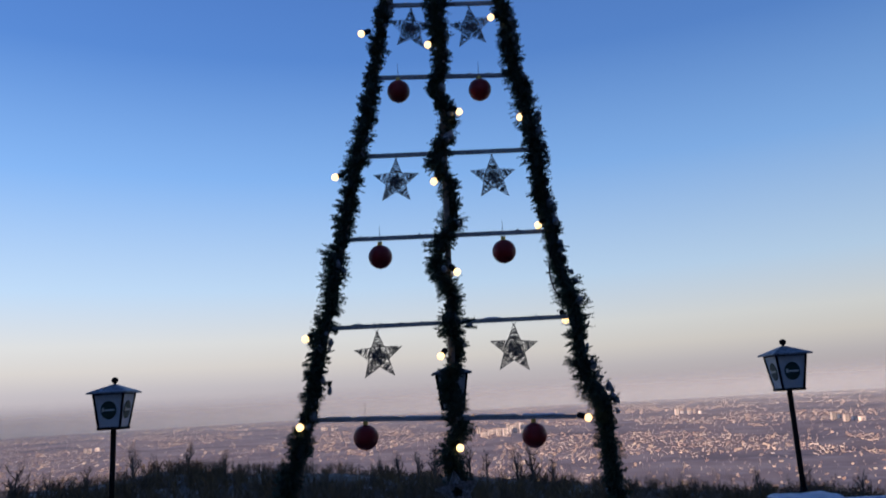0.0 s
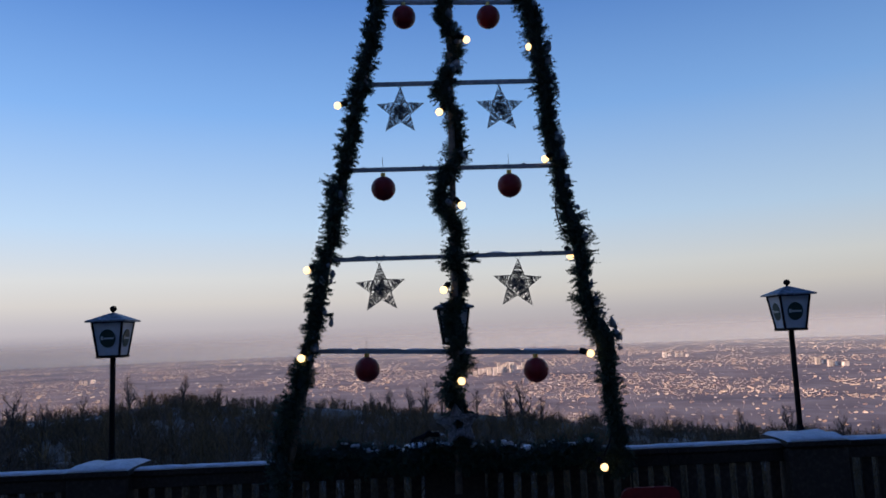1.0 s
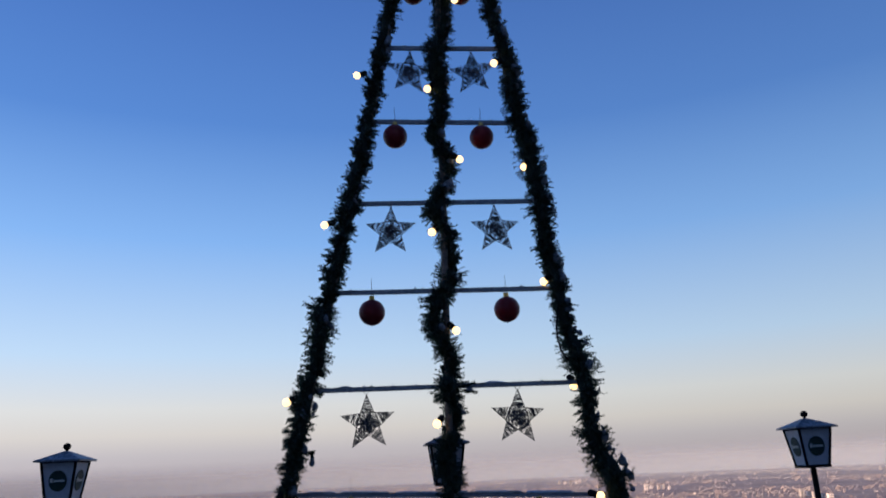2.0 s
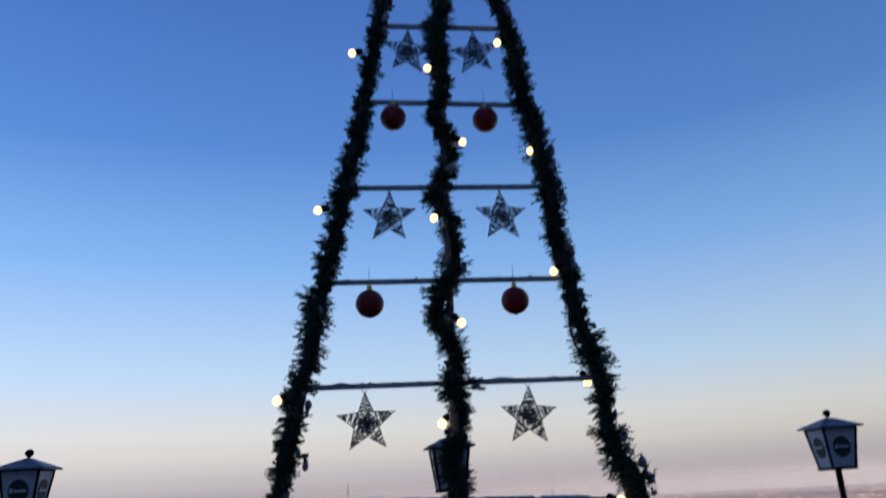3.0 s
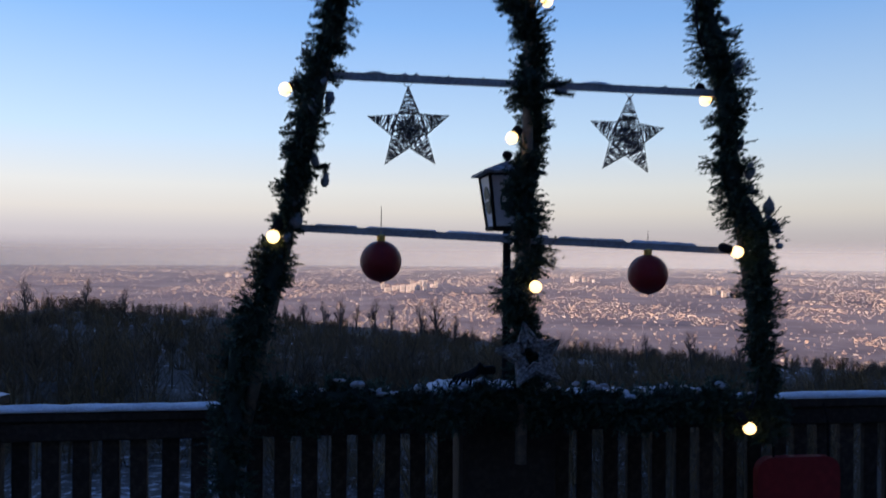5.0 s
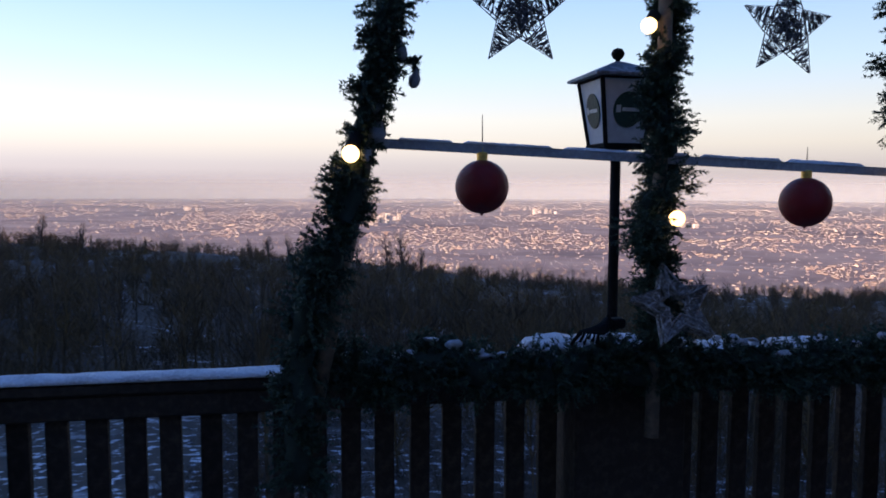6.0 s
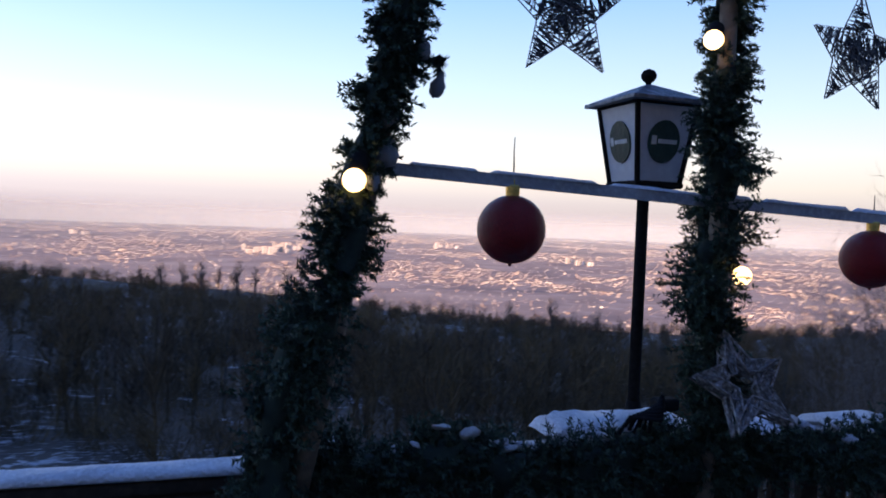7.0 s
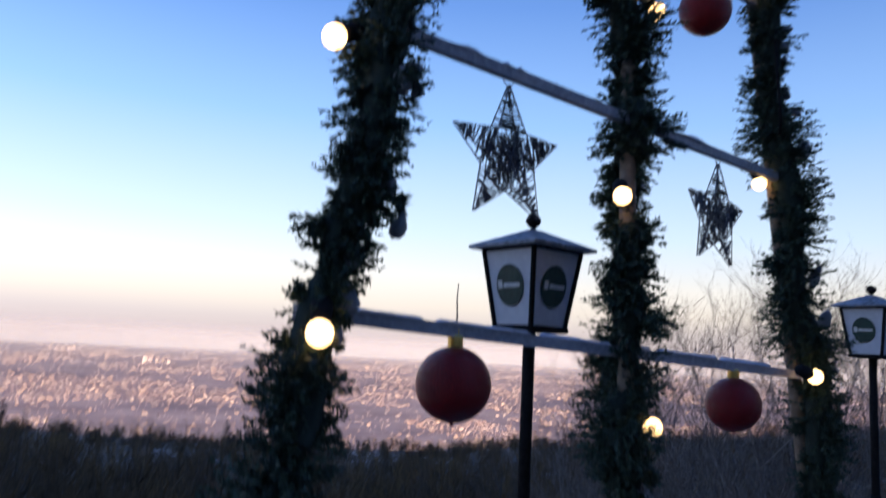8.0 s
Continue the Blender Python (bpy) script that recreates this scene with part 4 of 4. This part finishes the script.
# light twiggy shrubs close to the terrace
rng = random.Random(55)
for i in range(30):
    az, r = 46 + 34 * (i + rng.random()) / 30, rng.uniform(8.5, 19)
    top = float(np.interp(az, [46, 52, 56, 68, 80], [-3.5, 1.5, 6.5, 9.0, 10])) + rng.uniform(-3.5, 0.8)
    x, y = -1.0 + r * math.sin(radians(az)), 2.9 + r * math.cos(radians(az))
    plant("bare_shrub", SHRUBS[i % 3], "tall leafless shrub with many fine grey-brown twigs", "shrubs beside the terrace", x, y, 1.5 + r * math.tan(radians(top)) - land(x, y) + 0.1, i * 77)

rs = np.random.RandomState(17)


def scrub(name, label, count, r_lo, r_hi, az_lo, az_hi, per, tall, width, mat, gaps=0.2, dome=0.55):
    """Leafless undergrowth: domes of thin stems, with clearings between."""
    spots = []
    while len(spots) < count:
        w = math.radians(rs.uniform(az_lo, az_hi))
        r = r_lo + (r_hi - r_lo) * rs.rand() ** 0.9
        x, y = r * math.sin(w), r * math.cos(w)
        if noise.noise((x * 0.11, y * 0.07, 5.0)) < gaps:
            spots.append((x, y, land(x, y) - 0.1))
    base = np.array(spots)
    root = base[:, None] + np.concatenate([rs.randn(count, per, 2) * tall * 0.10, np.zeros((count, per, 1))], 2)
    up = unit(np.concatenate([rs.randn(count, per, 2) * dome, np.ones((count, per, 1))], 2))
    size = tall * rs.uniform(0.4, 1.15, (count, 1, 1)) * rs.uniform(0.55, 1.0, (count, per, 1))
    # each stem is a short trunk and a forked tip
    fork = root + up * size * 0.6
    tris = [needle_tris(root, up, size, width * rs.uniform(0.5, 1.2, (count, per, 1)), rs)]
    for k in range(2):
        way = unit(up + rs.randn(count, per, 3) * 0.45)
        tris.append(needle_tris(fork, way, size * rs.uniform(0.25, 0.5, (count, per, 1)), width * 0.6, rs))
    return tagged(new(name, tri_mesh(name, np.concatenate(tris), mat)), label, "undergrowth", kind="stuff")


def wood(name, label, count, r_lo, r_hi, mat):
    """Many small bare trees in one mesh: trunk, rising boughs and twigs."""
    x, y, z, h = [], [], [], []
    while len(x) < count:
        az = rs.uniform(-46, 70)
        r = r_lo + (r_hi - r_lo) * rs.rand() ** 0.8
        px, py = r * math.sin(radians(az)), r * math.cos(radians(az))
        if noise.noise((px * 0.09, py * 0.06, 15.0)) > 0.25:
            continue
        ground = land(px, py) - 0.1
        room = 1.5 + r * ridge_angle(az) - ground
        x.append(px), y.append(py), z.append(ground)
        h.append(max(1.8, room + (rs.uniform(-0.9, 0.9) if r > 100 else rs.uniform(-1.8, 0.3))))
    base, tall = np.stack([x, y, z], 1)[:, None], np.array(h)[:, None, None]
    up = unit(np.concatenate([rs.randn(count, 1, 2) * 0.05, np.ones((count, 1, 1))], 2))
    tris = [needle_tris(base, up, tall * 0.80, tall * 0.012, rs)]
    n = 34
    s = rs.uniform(0.15, 0.78, (count, n, 1))
    start = base + up * tall * s
    way = unit(up + np.concatenate([rs.randn(count, n, 2) * 0.55, rs.uniform(-0.2, 0.3, (count, n, 1))], 2))
    length = tall * 0.30 * (1.15 - s * 0.5) * rs.uniform(0.6, 1.1, (count, n, 1))
    tris.append(needle_tris(start, way, length, tall * 0.0045, rs))
    for k in range(4):
        s2 = rs.uniform(0.25, 0.9, (count, n, 1))
        twig = unit(way + rs.randn(count, n, 3) * 0.42 + np.array([0, 0, 0.25]))
        tris.append(needle_tris(start + way * length * s2, twig, length * rs.uniform(0.3, 0.55, (count, n, 1)), tall * 0.003, rs))
    return tagged(new(name, tri_mesh(name, np.concatenate(tris), mat)), label, "wood", kind="stuff")


scrub("far_scrub", "dark brown leafless scrub under the trees of the slope", 1500, 46, 132, -48, 72, 30, 2.6, 0.05, RUSSET, 0.3)
wood("far_woods", "dense dark brown leafless wood on the slope and ridge", 1700, 38, 128, RUSSET)
scrub("slope_scrub", "dark leafless scrub on the slope below the terrace", 700, 17, 48, -55, 80, 30, 2.6, 0.014, RUSSET, 0.12)
wood("near_woods", "young bare trees on the slope below the terrace", 260, 18, 40, RUSSET)
scrub("bramble", "pale frosted brambles just beyond the railing", 420, 8, 17, -60, 82, 22, 1.3, 0.004, FROSTED_TWIGS, 0.1, 0.8)
scrub("near_bramble", "tangled brown brambles over patchy snow below the terrace", 1700, 9.0, 26, -50, 62, 24, 1.0, 0.010, TWIGS, 0.3, 0.9)

# ---- the city on the plain ----
rs = np.random.RandomState(29)
city = Geo()
count = 74000
for i in range(count):
    az = radians(rs.uniform(-48, 80))
    r = 460 * (4700 / 460) ** (rs.rand() ** 0.95)
    x, y = r * math.sin(az), r * math.cos(az)
    patch = noise.noise((x * 0.0035, y * 0.0022, 2.0)) + 0.6 * noise.noise((x * 0.012, y * 0.006, 4.0))
    if patch < 0.0 and rs.rand() < 0.84:
        continue
    grow = 0.40 + r / 2150
    w, d = (0.75 + 4.6 * rs.rand() ** 3.4) * grow, rs.uniform(0.7, 1.6) * grow
    h = rs.uniform(0.45, 1.15) * (0.8 + r / 3200) * (1.9 if rs.rand() < 0.06 else 1)
    turn = (0.12 if noise.noise((x * 0.004, y * 0.004, 7)) > 0 else -0.12) - az * 0.6 + rs.randn() * 0.12
    c, s = math.cos(turn), math.sin(turn)
    z = -72.2
    q = [(x + c * a - s * b, y + s * a + c * b) for a, b in ((-w / 2, -d / 2), (w / 2, -d / 2), (w / 2, d / 2), (-w / 2, d / 2))]
    ridge = [((q[0][0] + q[3][0]) / 2, (q[0][1] + q[3][1]) / 2, z + h * 1.25), ((q[1][0] + q[2][0]) / 2, (q[1][1] + q[2][1]) / 2, z + h * 1.25)]
    v = [(*p, z) for p in q] + [(*p, z + h) for p in q] + ridge
    k = len(city.v)
    city.v.extend(v)
    for fq, sl in (((0, 1, 5, 4), 0), ((1, 2, 6, 5), 0), ((2, 3, 7, 6), 0), ((3, 0, 4, 7), 0), ((4, 5, 9, 8), 1), ((6, 7, 8, 9), 1), ((5, 6, 9), 0), ((7, 4, 8), 0)):
        city.f.append(tuple(j + k for j in fq))
        city.slot.append(sl)
tagged(new("city", city.mesh("city", CITY_WALL, CITY_ROOF)), "sunlit city of countless small pale houses on the plain", "city", kind="stuff")
# groups of taller pale blocks that stand out of the roofs
def tower_block(x, y, w, d, h):
    t = thing("apartment_block", "tall pale apartment block lit by low sun in the far city", "building", "far apartment blocks", m=pose(x, y, -72.2, 0, 0, 12))
    part("wall", Geo().box((-w / 2, -d / 2, 0), (w / 2, d / 2, h)), TOWER, t)
    part("roof", Geo().box((-w / 2 - 0.2, -d / 2 - 0.2, h), (w / 2 + 0.2, d / 2 + 0.2, h + 0.5)), CITY_ROOF, t)
    for k in range(int(h / 2.2)):
        part("window_band", Geo().box((-w / 2 + 0.4, -d / 2 - 0.06, 0.9 + 2.2 * k), (w / 2 - 0.4, -d / 2 - 0.01, 1.8 + 2.2 * k)), TOWER_GLASS, t)


TOWER = material("pale_block_plaster", (0.72, 0.66, 0.58), 0.8, (0.6, 0.54, 0.47), 0.2, None, 1.0, 0, per="object")
TOWER_GLASS = material("block_windows", (0.10, 0.10, 0.12), 0.2)
rng = random.Random(8)
for az0, r0, n in ((4.5, 1500, 9), (6.0, 1650, 6), (-24, 1900, 3), (18, 2100, 5), (28, 1500, 5), (-8, 2300, 4), (12, 3000, 5)):
    for k in range(n):
        az = radians(az0 + (k - n / 2) * 0.38 + rng.uniform(-0.1, 0.1))
        r = r0 + rng.uniform(-90, 90)
        tower_block(r * math.sin(az), r * math.cos(az), rng.uniform(6, 11), 4.5, rng.uniform(7, 15))


# ---- sheets painted as evening haze over the far plain ----
def haze_paint(name, thick, top):
    """Painted haze: thickest near the plain and gone at the sheet's upper edge."""
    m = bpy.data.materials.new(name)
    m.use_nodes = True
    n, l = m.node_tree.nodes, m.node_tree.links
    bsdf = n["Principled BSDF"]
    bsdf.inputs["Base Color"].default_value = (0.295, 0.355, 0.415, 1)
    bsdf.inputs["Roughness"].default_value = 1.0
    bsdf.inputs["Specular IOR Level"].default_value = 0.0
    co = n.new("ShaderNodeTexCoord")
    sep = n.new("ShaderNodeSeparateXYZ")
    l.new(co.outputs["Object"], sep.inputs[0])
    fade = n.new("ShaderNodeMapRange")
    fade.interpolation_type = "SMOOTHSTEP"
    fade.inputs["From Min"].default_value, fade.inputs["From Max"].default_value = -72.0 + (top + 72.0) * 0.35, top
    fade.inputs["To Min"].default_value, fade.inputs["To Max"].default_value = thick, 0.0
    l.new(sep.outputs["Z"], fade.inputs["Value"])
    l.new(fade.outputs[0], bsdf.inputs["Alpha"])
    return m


# see-through coloured sheet added to stand in for hazy air
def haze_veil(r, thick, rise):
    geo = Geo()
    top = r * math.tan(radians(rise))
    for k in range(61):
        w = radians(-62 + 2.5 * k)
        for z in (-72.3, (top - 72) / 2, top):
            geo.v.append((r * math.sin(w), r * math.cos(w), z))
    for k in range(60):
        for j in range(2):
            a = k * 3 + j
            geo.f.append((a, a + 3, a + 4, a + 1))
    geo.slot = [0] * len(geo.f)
    veil = new("haze_sheet", geo.mesh("haze_sheet", haze_paint("painted_evening_haze", thick, top)))
    tagged(veil, "sheet painted as grey-violet evening haze over the far plain", "haze", kind="structure")


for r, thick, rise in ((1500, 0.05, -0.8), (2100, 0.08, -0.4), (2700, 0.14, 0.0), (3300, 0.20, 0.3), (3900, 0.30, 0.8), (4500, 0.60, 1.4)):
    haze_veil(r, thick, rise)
